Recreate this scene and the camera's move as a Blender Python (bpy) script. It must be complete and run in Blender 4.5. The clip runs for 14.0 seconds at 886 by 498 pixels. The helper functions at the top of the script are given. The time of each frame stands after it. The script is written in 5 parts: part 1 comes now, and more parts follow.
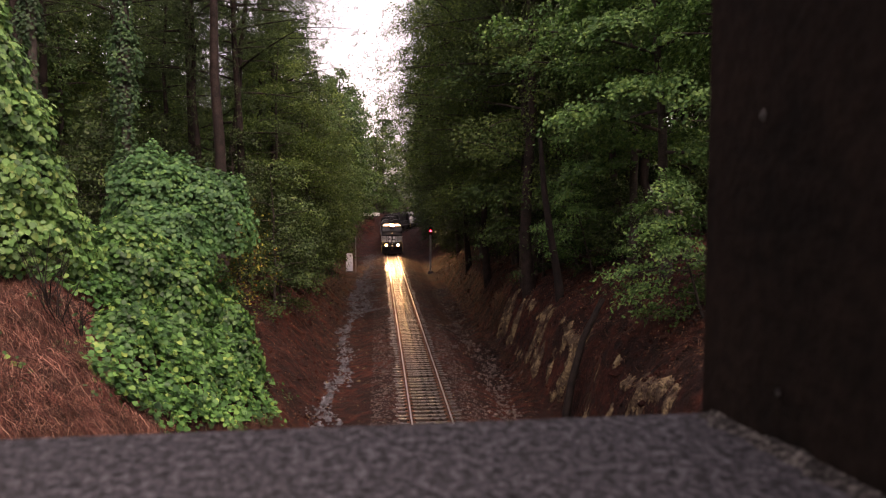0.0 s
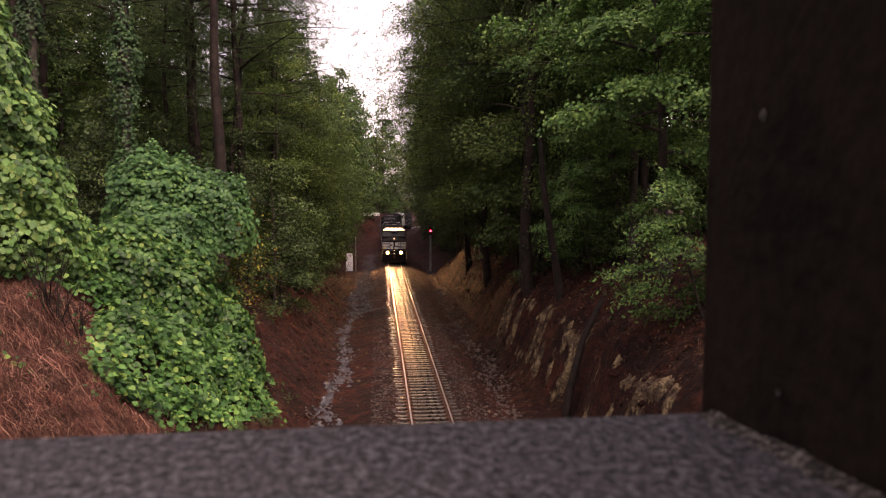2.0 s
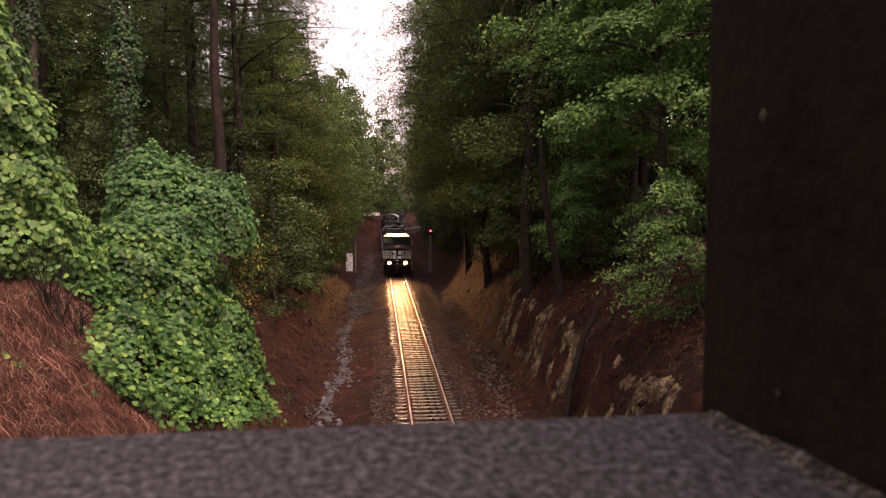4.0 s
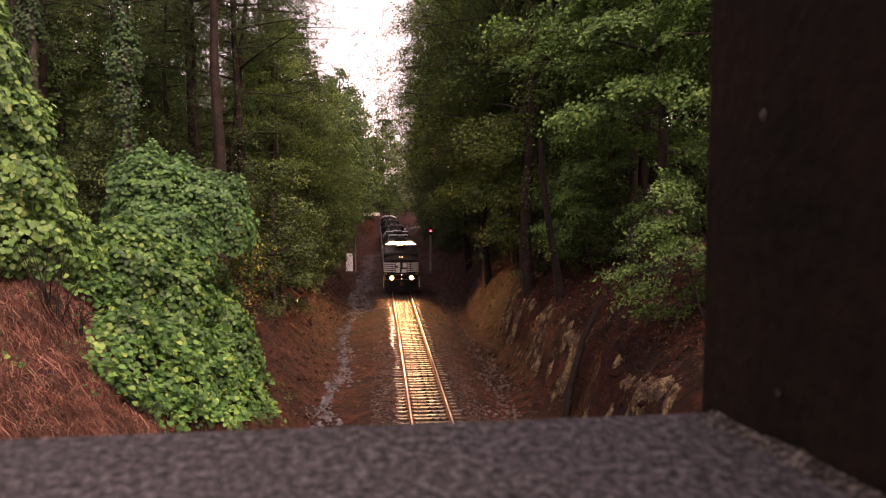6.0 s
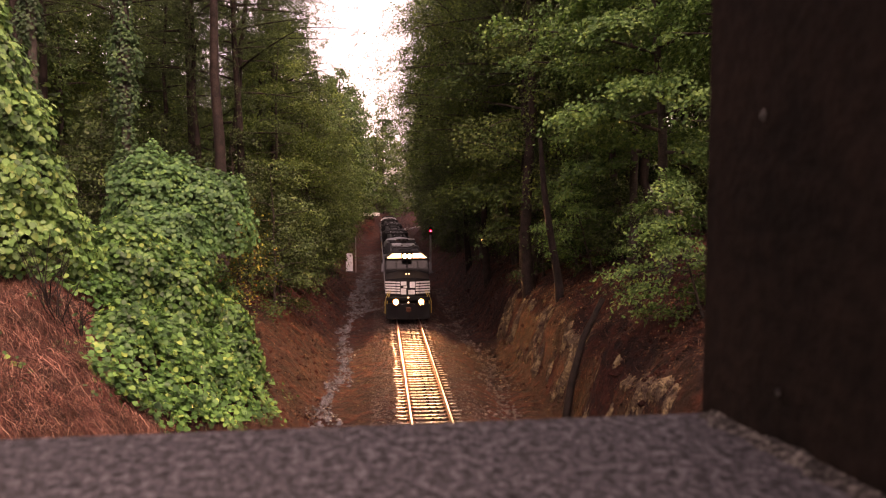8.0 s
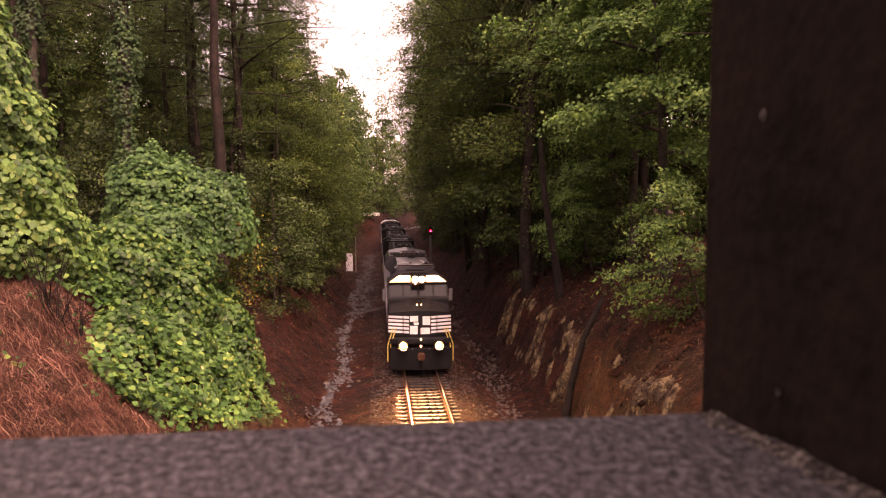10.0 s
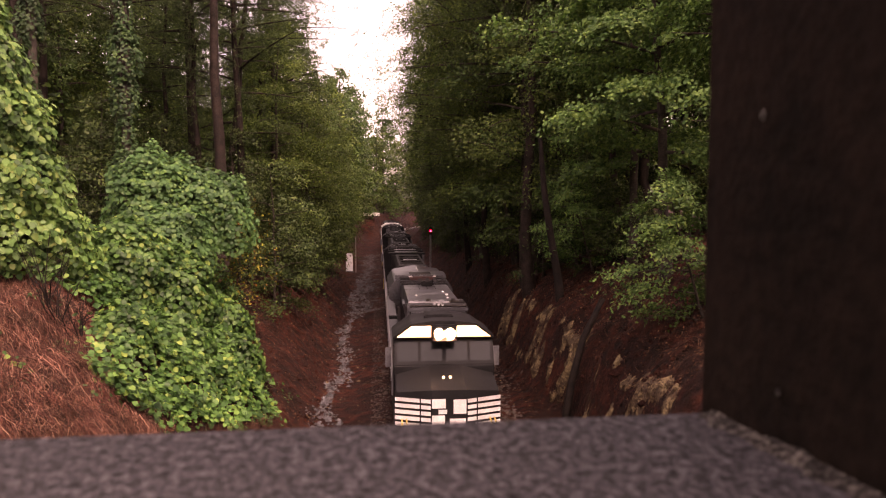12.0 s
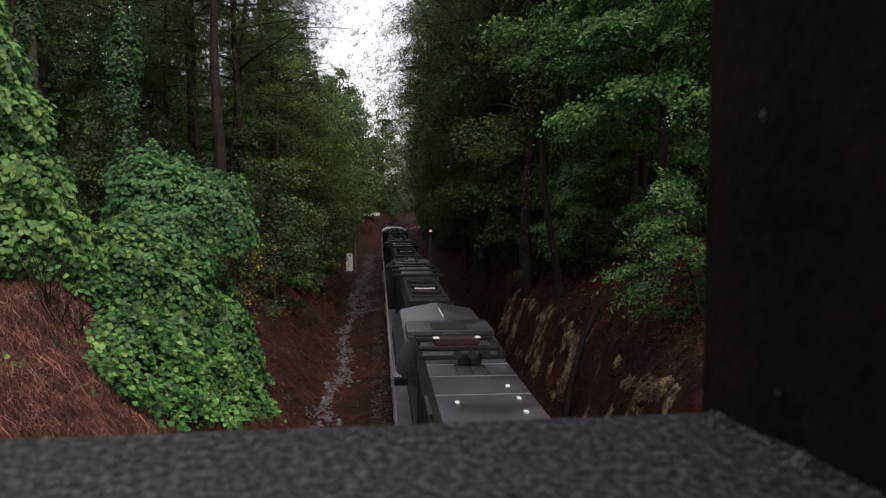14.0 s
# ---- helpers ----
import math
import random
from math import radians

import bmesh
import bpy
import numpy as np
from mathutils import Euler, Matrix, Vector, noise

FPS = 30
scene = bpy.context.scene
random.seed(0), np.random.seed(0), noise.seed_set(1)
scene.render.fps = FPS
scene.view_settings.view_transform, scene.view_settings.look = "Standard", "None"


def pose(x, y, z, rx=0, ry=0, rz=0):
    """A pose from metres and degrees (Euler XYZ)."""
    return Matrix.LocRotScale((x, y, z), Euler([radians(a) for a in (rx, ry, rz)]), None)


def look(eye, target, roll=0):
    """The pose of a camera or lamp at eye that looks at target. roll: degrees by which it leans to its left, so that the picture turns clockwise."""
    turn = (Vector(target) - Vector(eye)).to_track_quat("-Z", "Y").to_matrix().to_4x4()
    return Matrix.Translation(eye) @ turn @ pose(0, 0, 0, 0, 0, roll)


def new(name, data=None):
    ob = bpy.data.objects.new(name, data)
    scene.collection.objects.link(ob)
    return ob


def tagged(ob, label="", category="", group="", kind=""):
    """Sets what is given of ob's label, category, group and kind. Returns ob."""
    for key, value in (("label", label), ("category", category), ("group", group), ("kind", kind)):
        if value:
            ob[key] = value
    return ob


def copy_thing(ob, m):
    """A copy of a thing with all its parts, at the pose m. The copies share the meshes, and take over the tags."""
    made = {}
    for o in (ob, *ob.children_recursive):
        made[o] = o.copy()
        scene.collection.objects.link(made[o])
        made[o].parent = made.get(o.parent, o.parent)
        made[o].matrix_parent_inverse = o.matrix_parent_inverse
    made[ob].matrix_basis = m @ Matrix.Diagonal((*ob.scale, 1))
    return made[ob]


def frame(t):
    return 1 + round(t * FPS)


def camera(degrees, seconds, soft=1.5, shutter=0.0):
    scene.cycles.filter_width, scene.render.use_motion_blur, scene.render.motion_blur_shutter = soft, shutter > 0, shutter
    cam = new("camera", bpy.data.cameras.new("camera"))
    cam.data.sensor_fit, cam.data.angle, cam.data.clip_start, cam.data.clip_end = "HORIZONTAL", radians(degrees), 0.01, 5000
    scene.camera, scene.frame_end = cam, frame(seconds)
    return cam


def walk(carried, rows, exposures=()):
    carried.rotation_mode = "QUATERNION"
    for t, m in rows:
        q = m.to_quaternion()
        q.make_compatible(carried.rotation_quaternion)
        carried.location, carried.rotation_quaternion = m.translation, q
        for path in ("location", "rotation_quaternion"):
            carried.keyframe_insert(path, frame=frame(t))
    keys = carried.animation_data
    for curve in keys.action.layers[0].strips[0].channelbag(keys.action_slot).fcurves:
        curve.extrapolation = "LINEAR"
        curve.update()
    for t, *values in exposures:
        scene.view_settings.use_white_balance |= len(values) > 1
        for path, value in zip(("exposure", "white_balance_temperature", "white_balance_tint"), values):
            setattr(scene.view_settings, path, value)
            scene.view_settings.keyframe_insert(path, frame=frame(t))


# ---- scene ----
# The camera rests on a bridge parapet, 8.2 m over the rails; the track runs along +y.
cam = camera(60, 14.0, soft=1.2)
EYE = (-1.93, 0.0, 8.2)
cam.data.dof.use_dof = True
cam.data.dof.focus_distance = 60.0
cam.data.dof.aperture_fstop = 15.0
STILL = pose(*EYE, 86.17, 0, -4.8)
walk(cam, [(0.0, STILL), (14.0, STILL)],
     exposures=[(0.0, 1.17, 7950, 38), (5.5, 1.33, 8800, 47), (8.0, 1.54, 9600, 54), (11.0, 1.76, 10400, 61), (12.0, 1.6, 9700, 54), (12.8, 1.18, 8200, 36),
                (13.4, 0.8, 7100, 24), (14.0, 0.68, 6900, 20)])

# ---- light: a dull, overcast evening ----
world = bpy.data.worlds.new("world")
scene.world = world
world.use_nodes = True
sky = world.node_tree.nodes.new("ShaderNodeTexSky")
sky.sky_type = "NISHITA"
sky.sun_disc = False
sky.sun_elevation = radians(58)
sky.sun_rotation = radians(150)
sky.dust_density = 3.0
sky.ozone_density = 1.0
sky.air_density = 1.0
wbg = world.node_tree.nodes["Background"]
# a veil of cloud greys the sky's blue
cloud = world.node_tree.nodes.new("ShaderNodeHueSaturation")
cloud.inputs["Saturation"].default_value = 0.35
cloud.inputs["Value"].default_value = 1.3
world.node_tree.links.new(sky.outputs[0], cloud.inputs["Color"])
world.node_tree.links.new(cloud.outputs[0], wbg.inputs[0])
wbg.inputs[1].default_value = 0.15
sun_data = bpy.data.lights.new("sun", "SUN")
sun_data.energy = 0.85
sun_data.angle = radians(30)
sun_data.color = (1.0, 0.96, 0.9)
sun = new("sun", sun_data)
sun.matrix_world = look((0, 0, 60), (-12, 22, 28))


# ---- materials ----
def nodes_of(name):
    m = bpy.data.materials.new(name)
    m.use_nodes = True
    nt = m.node_tree
    return m, nt, nt.nodes["Principled BSDF"]


def ramp_node(nt, stops):
    r = nt.nodes.new("ShaderNodeValToRGB")
    els = r.color_ramp.elements
    while len(els) < len(stops):
        els.new(0.5)
    for e, (p, c) in zip(els, stops):
        e.position, e.color = p, (*c, 1)
    return r


def surface(name, dark, light, rough=0.7, metal=0.0, scale=4.0, fine=60.0, bump=0.2, rough_var=0.15, mid=None, along=1.0):
    """Two scales of noise between colours, with relief and uneven gloss."""
    m, nt, b = nodes_of(name)
    co = nt.nodes.new("ShaderNodeTexCoord")
    n1 = nt.nodes.new("ShaderNodeTexNoise")
    n1.inputs["Scale"].default_value, n1.inputs["Detail"].default_value = scale, 6
    n2 = nt.nodes.new("ShaderNodeTexNoise")
    n2.inputs["Scale"].default_value, n2.inputs["Detail"].default_value = fine, 4
    mp = nt.nodes.new("ShaderNodeMapping")
    mp.inputs["Scale"].default_value = (1, along, 1)
    nt.links.new(co.outputs["Object"], mp.inputs["Vector"])
    for n in (n1, n2):
        nt.links.new(mp.outputs[0], n.inputs["Vector"])
    mixn = nt.nodes.new("ShaderNodeMath")
    mixn.operation = "MULTIPLY_ADD"
    mixn.inputs[1].default_value = 0.6
    half = nt.nodes.new("ShaderNodeMath")
    half.operation = "MULTIPLY"
    half.inputs[1].default_value = 0.4
    nt.links.new(n2.outputs[0], half.inputs[0])
    nt.links.new(n1.outputs[0], mixn.inputs[0])
    nt.links.new(half.outputs[0], mixn.inputs[2])
    stops = [(0.36, dark), (0.64, light)] if mid is None else [(0.36, dark), (0.5, mid), (0.64, light)]
    r = ramp_node(nt, stops)
    nt.links.new(mixn.outputs[0], r.inputs[0])
    nt.links.new(r.outputs[0], b.inputs["Base Color"])
    b.inputs["Metallic"].default_value = metal
    b.inputs["Specular IOR Level"].default_value = 0.2 if rough >= 0.65 else 0.4
    rr = nt.nodes.new("ShaderNodeMapRange")
    rr.inputs[3].default_value, rr.inputs[4].default_value = max(0.03, rough - rough_var), min(1, rough + rough_var)
    nt.links.new(n1.outputs[0], rr.inputs[0])
    nt.links.new(rr.outputs[0], b.inputs["Roughness"])
    if bump:
        bp = nt.nodes.new("ShaderNodeBump")
        bp.inputs["Strength"].default_value = bump
        bp.inputs["Distance"].default_value = 0.02
        nt.links.new(n2.outputs[0], bp.inputs["Height"])
        nt.links.new(bp.outputs[0], b.inputs["Normal"])
    return m


def soil():
    """Dark red clay: stains by the metre, clods, washed pebbles and bits of litter."""
    m, nt, b = nodes_of("red_clay")
    co = nt.nodes.new("ShaderNodeTexCoord")
    def noise_tex(scale, detail, stretch=None):
        n = nt.nodes.new("ShaderNodeTexNoise")
        n.inputs["Scale"].default_value, n.inputs["Detail"].default_value = scale, detail
        n.inputs["Roughness"].default_value = 0.65
        nt.links.new(co.outputs["Object"], n.inputs["Vector"])
        return n
    big, mid, fine = noise_tex(0.35, 4), noise_tex(2.2, 6), noise_tex(16, 5)
    r1 = ramp_node(nt, [(0.35, (0.009, 0.0036, 0.0026)), (0.5, (0.032, 0.0085, 0.005)), (0.68, (0.078, 0.021, 0.0105))])
    nt.links.new(mid.outputs[0], r1.inputs[0])
    r2 = ramp_node(nt, [(0.38, (0.35, 0.33, 0.33)), (0.62, (1.25, 1.15, 1.1))])
    nt.links.new(big.outputs[0], r2.inputs[0])
    mul = nt.nodes.new("ShaderNodeMixRGB")
    mul.blend_type = "MULTIPLY"
    mul.inputs[0].default_value = 1.0
    nt.links.new(r1.outputs[0], mul.inputs[1])
    nt.links.new(r2.outputs[0], mul.inputs[2])
    vor = nt.nodes.new("ShaderNodeTexVoronoi")
    vor.inputs["Scale"].default_value = 14
    nt.links.new(co.outputs["Object"], vor.inputs["Vector"])
    bits = ramp_node(nt, [(0.0, (1, 1, 1)), (0.10, (1, 1, 1)), (0.13, (0, 0, 0))])
    nt.links.new(vor.outputs["Distance"], bits.inputs[0])
    litter = nt.nodes.new("ShaderNodeMixRGB")
    nt.links.new(bits.outputs[0], litter.inputs[0])
    nt.links.new(mul.outputs[0], litter.inputs[1])
    litter.inputs[2].default_value = (0.13, 0.075, 0.045, 1)
    nt.links.new(litter.outputs[0], b.inputs["Base Color"])
    b.inputs["Roughness"].default_value = 0.85
    b.inputs["Specular IOR Level"].default_value = 0.2
    add = nt.nodes.new("ShaderNodeMath")
    add.operation = "MULTIPLY_ADD"
    add.inputs[1].default_value = 0.35
    nt.links.new(fine.outputs[0], add.inputs[0])
    nt.links.new(mid.outputs[0], add.inputs[2])
    bp = nt.nodes.new("ShaderNodeBump")
    bp.inputs["Strength"].default_value, bp.inputs["Distance"].default_value = 0.9, 0.3
    nt.links.new(add.outputs[0], bp.inputs["Height"])
    nt.links.new(bp.outputs[0], b.inputs["Normal"])
    return m


def leafy(name, stops, rough=0.55, through_light=0.28, patch=0.7):
    """Leaf colour by leaf, a little light passing through."""
    m, nt, b = nodes_of(name)
    geo = nt.nodes.new("ShaderNodeNewGeometry")
    r = ramp_node(nt, stops)
    nt.links.new(geo.outputs["Random Per Island"], r.inputs[0])
    inf = nt.nodes.new("ShaderNodeObjectInfo")
    hsv = nt.nodes.new("ShaderNodeHueSaturation")
    mr = nt.nodes.new("ShaderNodeMapRange")
    mr.inputs[3].default_value, mr.inputs[4].default_value = 0.75, 1.25
    nt.links.new(inf.outputs["Random"], mr.inputs[0])
    co = nt.nodes.new("ShaderNodeTexCoord")
    tone = nt.nodes.new("ShaderNodeTexNoise")
    tone.inputs["Scale"].default_value, tone.inputs["Detail"].default_value = patch, 3
    nt.links.new(co.outputs["Object"], tone.inputs["Vector"])
    tr_ = nt.nodes.new("ShaderNodeMapRange")
    tr_.inputs[1].default_value, tr_.inputs[2].default_value = 0.3, 0.7
    tr_.inputs[3].default_value, tr_.inputs[4].default_value = 0.6, 1.4
    nt.links.new(tone.outputs[0], tr_.inputs[0])
    both = nt.nodes.new("ShaderNodeMath")
    both.operation = "MULTIPLY"
    nt.links.new(mr.outputs[0], both.inputs[0])
    nt.links.new(tr_.outputs[0], both.inputs[1])
    nt.links.new(both.outputs[0], hsv.inputs["Value"])
    hue = nt.nodes.new("ShaderNodeMapRange")
    hue.inputs[3].default_value, hue.inputs[4].default_value = 0.515, 0.485
    nt.links.new(tone.outputs[0], hue.inputs[0])
    nt.links.new(hue.outputs[0], hsv.inputs["Hue"])
    nt.links.new(r.outputs[0], hsv.inputs["Color"])
    nt.links.new(hsv.outputs[0], b.inputs["Base Color"])
    b.inputs["Roughness"].default_value = rough
    b.inputs["Specular IOR Level"].default_value = 0.18
    tr = nt.nodes.new("ShaderNodeBsdfTranslucent")
    nt.links.new(hsv.outputs[0], tr.inputs[0])
    mx = nt.nodes.new("ShaderNodeMixShader")
    mx.inputs[0].default_value = through_light
    nt.links.new(b.outputs[0], mx.inputs[1])
    nt.links.new(tr.outputs[0], mx.inputs[2])
    nt.links.new(mx.outputs[0], nt.nodes["Material Output"].inputs["Surface"])
    return m


def glowing(name, colour, strength):
    m, nt, b = nodes_of(name)
    b.inputs["Base Color"].default_value = (0.04, 0.04, 0.04, 1)
    b.inputs["Emission Color"].default_value = (*colour, 1)
    b.inputs["Emission Strength"].default_value = strength
    return m


M_SOIL = soil()
M_ROCK = surface("weathered_rock", (0.018, 0.009, 0.006), (0.21, 0.16, 0.085), 0.8, 0, 2.6, 16, 0.6, mid=(0.062, 0.042, 0.025))
M_STONE = surface("wet_ditch_stone", (0.0150, 0.0150, 0.0165), (0.0975, 0.0975, 0.1050), 0.35, 0, 3, 30, 0.2)
M_GRAVEL = surface("dirty_ballast", (0.0225, 0.0165, 0.0135), (0.1050, 0.0750, 0.0600), 0.6, 0, 2, 30, 0.4)
M_TIE = surface("creosoted_wood", (0.007, 0.005, 0.004), (0.036, 0.026, 0.021), 0.30, 0, 5, 46, 0.6, 0.2)
M_RAIL = surface("worn_rail_steel", (0.52, 0.49, 0.46), (0.72, 0.69, 0.66), 0.31, 1.0, 3, 50, 0.05, 0.08)
M_RUST = surface("rusty_steel", (0.05, 0.022, 0.013), (0.14, 0.06, 0.035), 0.7, 0.3, 5, 60, 0.3)
M_CONCRETE = surface("weathered_concrete", (0.010, 0.010, 0.012), (0.20, 0.20, 0.225), 0.9, 0, 170, 380, 0.8, mid=(0.065, 0.065, 0.074))
M_SILL = surface("brushed_grainy_concrete", (0.010, 0.010, 0.012), (0.21, 0.21, 0.235), 0.9, 0, 240, 560, 0.8, mid=(0.072, 0.072, 0.080), along=0.7)
# pillar concrete: the shade inside the parapet is put into its colour
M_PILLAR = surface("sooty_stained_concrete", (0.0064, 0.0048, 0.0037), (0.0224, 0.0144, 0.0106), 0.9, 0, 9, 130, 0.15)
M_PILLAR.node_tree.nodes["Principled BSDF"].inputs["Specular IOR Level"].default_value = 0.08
M_FILLET = surface("crumbling_mortar", (0.015, 0.014, 0.013), (0.26, 0.245, 0.22), 0.9, 0, 260, 520, 0.8, mid=(0.065, 0.06, 0.056))
M_ASPHALT = surface("asphalt", (0.035, 0.035, 0.036), (0.07, 0.07, 0.07), 0.85, 0, 3, 90, 0.4)
M_DARKWOOD = surface("wet_dead_wood", (0.004, 0.003, 0.0025), (0.02, 0.014, 0.011), 0.8, 0, 3, 25, 0.5)
M_BARK = surface("pine_bark", (0.006, 0.0045, 0.0035), (0.032, 0.022, 0.018), 0.9, 0, 2.5, 18, 0.9)
M_BARK2 = surface("grey_bark", (0.014, 0.012, 0.010), (0.06, 0.048, 0.04), 0.9, 0, 2.5, 22, 0.7)
M_DEAD = leafy("dead_vine_stems", [(0.0, (0.012, 0.005, 0.004)), (0.5, (0.070, 0.025, 0.017)), (0.85, (0.155, 0.066, 0.044)), (1.0, (0.36, 0.21, 0.145))], 0.8, 0.02, 1.1)
M_TWIG = leafy("dark_twigs", [(0.0, (0.02, 0.010, 0.007)), (0.7, (0.06, 0.028, 0.018)), (1.0, (0.13, 0.08, 0.05))], 0.8, 0.02)
M_PINE = leafy("pine_needles", [(0.0, (0.018, 0.035, 0.012)), (0.5, (0.032, 0.062, 0.02)), (1.0, (0.06, 0.095, 0.03))], 0.55, 0.15)
M_LEAF = leafy("woodland_leaves", [(0.0, (0.030, 0.062, 0.016)), (0.6, (0.068, 0.118, 0.027)), (1.0, (0.130, 0.180, 0.042))], 0.5, 0.36)
M_LEAF2 = leafy("dark_woodland_leaves", [(0.0, (0.025, 0.058, 0.020)), (0.6, (0.056, 0.112, 0.033)), (1.0, (0.108, 0.172, 0.048))], 0.5, 0.36)
# brighter copy of the woodland leaves, with the light put into its colour
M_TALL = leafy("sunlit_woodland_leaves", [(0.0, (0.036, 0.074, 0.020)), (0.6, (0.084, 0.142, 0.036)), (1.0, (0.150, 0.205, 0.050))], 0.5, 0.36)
# understorey leaves coloured darker to carry the shade beneath the woods
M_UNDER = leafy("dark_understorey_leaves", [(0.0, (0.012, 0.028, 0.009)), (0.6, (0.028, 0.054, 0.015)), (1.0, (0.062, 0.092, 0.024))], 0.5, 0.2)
M_OAK = leafy("oak_leaves", [(0.0, (0.032, 0.086, 0.026)), (0.6, (0.080, 0.178, 0.048)), (1.0, (0.155, 0.260, 0.066))], 0.5)
M_KUDZU = leafy("kudzu_leaves", [(0.0, (0.012, 0.045, 0.012)), (0.45, (0.030, 0.092, 0.022)), (0.85, (0.066, 0.168, 0.040)), (1.0, (0.145, 0.225, 0.050))], 0.42, 0.22)
# yellower kudzu for the tower, open-sky brightness put into its colour
M_PALEKUDZU = leafy("pale_kudzu_leaves", [(0.0, (0.022, 0.070, 0.020)), (0.4, (0.080, 0.200, 0.052)), (0.85, (0.15, 0.30, 0.080)), (1.0, (0.24, 0.33, 0.095))], 0.42, 0.22)
M_VINE = leafy("dark_vine_leaves", [(0.0, (0.008, 0.027, 0.010)), (0.6, (0.019, 0.050, 0.017)), (1.0, (0.036, 0.075, 0.022))], 0.5, 0.15)
M_YELLOW = leafy("yellowing_leaves", [(0.0, (0.03, 0.06, 0.015)), (0.6, (0.06, 0.09, 0.02)), (0.85, (0.26, 0.24, 0.04)), (1.0, (0.30, 0.13, 0.04))], 0.5)
M_GRASS = leafy("mown_grass", [(0.0, (0.06, 0.10, 0.02)), (1.0, (0.17, 0.21, 0.05))], 0.6)
M_BLACK = surface("black_engine_paint", (0.004, 0.004, 0.0045), (0.012, 0.012, 0.013), 0.66, 0, 1.5, 30, 0.05)
M_ROOF = surface("sooty_black_roof_paint", (0.009, 0.009, 0.010), (0.058, 0.060, 0.068), 0.36, 0, 0.7, 9, 0.08, 0.2)
M_WALK = surface("worn_walkway_plate", (0.06, 0.06, 0.065), (0.17, 0.17, 0.18), 0.5, 0.2, 3, 30, 0.1)
M_DARK = surface("grimy_running_gear", (0.006, 0.0055, 0.005), (0.024, 0.020, 0.018), 0.7, 0.2, 3, 30, 0.2)
M_WHITE = surface("dull_white_paint", (0.5, 0.5, 0.49), (0.78, 0.78, 0.76), 0.45, 0, 2, 30, 0.05)
M_PALE = surface("pale_grey_paint", (0.42, 0.42, 0.42), (0.62, 0.62, 0.62), 0.5, 0, 2, 30, 0.05)
M_YPAINT = surface("yellow_handrail_paint", (0.5, 0.36, 0.08), (0.7, 0.52, 0.14), 0.5, 0, 3, 30, 0.05)
M_AMBER = surface("orange_paint", (0.55, 0.16, 0.04), (0.75, 0.26, 0.07), 0.5, 0, 3, 30, 0.05)
M_REDBROWN = surface("rusted_exhaust_steel", (0.014, 0.007, 0.007), (0.045, 0.020, 0.018), 0.7, 0.2, 4, 30, 0.2)
M_STEEL = surface("galvanised_steel", (0.25, 0.25, 0.26), (0.45, 0.45, 0.46), 0.5, 0.6, 3, 40, 0.1)
M_CABINET = surface("light_grey_cabinet_paint", (0.62, 0.63, 0.66), (0.78, 0.79, 0.82), 0.45, 0.1, 2, 20, 0.05)
M_PIT = surface("black_grille", (0.002, 0.002, 0.002), (0.006, 0.006, 0.006), 0.8, 0, 4, 40, 0.1)
M_GLASS, _nt, _b = nodes_of("dark_window_glass")
_b.inputs["Base Color"].default_value = (0.01, 0.012, 0.013, 1)
_b.inputs["Roughness"].default_value = 0.06
_b.inputs["Specular IOR Level"].default_value = 0.2
M_HEAD = glowing("headlight_lens", (1.0, 0.60, 0.24), 5000.0)
M_DITCH = glowing("ditch_light_lens", (1.0, 0.55, 0.20), 1000.0)
# glow put into plain discs behind the lenses, standing for the lamps' halo
M_BOWL = glowing("lamp_reflector_bowl", (1.0, 0.40, 0.08), 1.6)
M_INNER = glowing("lamp_inner_bowl", (1.0, 0.62, 0.20), 9.0)
M_BOARD = glowing("lit_number_board", (1.0, 0.74, 0.40), 1.8)
M_MARK = glowing("small_lamp", (1.0, 0.75, 0.42), 2.0)
M_RED = glowing("red_signal_lens", (1.0, 0.02, 0.03), 14.0)


# ---- mesh helpers ----
def part(name, bm, material, parent, label=""):
    """Links a bmesh as one mesh object under a thing or a part."""
    me = bpy.data.meshes.new(name)
    bm.to_mesh(me)
    bm.free()
    me.materials.append(material)
    ob = new(name, me)
    ob.parent = parent
    return tagged(ob, label)


def box(bm, x0, x1, y0, y1, z0, z1):
    v = [bm.verts.new(p) for p in ((x0, y0, z0), (x1, y0, z0), (x1, y1, z0), (x0, y1, z0), (x0, y0, z1), (x1, y0, z1), (x1, y1, z1), (x0, y1, z1))]
    for f in ((3, 2, 1, 0), (4, 5, 6, 7), (0, 1, 5, 4), (1, 2, 6, 5), (2, 3, 7, 6), (3, 0, 4, 7)):
        bm.faces.new([v[i] for i in f])
    return bm


def prism(bm, poly, axis, a, b):
    """Pulls a polygon along an axis. Its points are (x, z) for y, (y, z) for x, (x, y) for z."""
    def at(p, c):
        return {"y": (p[0], c, p[1]), "x": (c, p[0], p[1]), "z": (p[0], p[1], c)}[axis]
    lo = [bm.verts.new(at(p, a)) for p in poly]
    hi = [bm.verts.new(at(p, b)) for p in poly]
    n = len(poly)
    bm.faces.new(lo[::-1])
    bm.faces.new(hi)
    for i in range(n):
        bm.faces.new((lo[i], lo[(i + 1) % n], hi[(i + 1) % n], hi[i]))
    bmesh.ops.recalc_face_normals(bm, faces=bm.faces)
    return bm


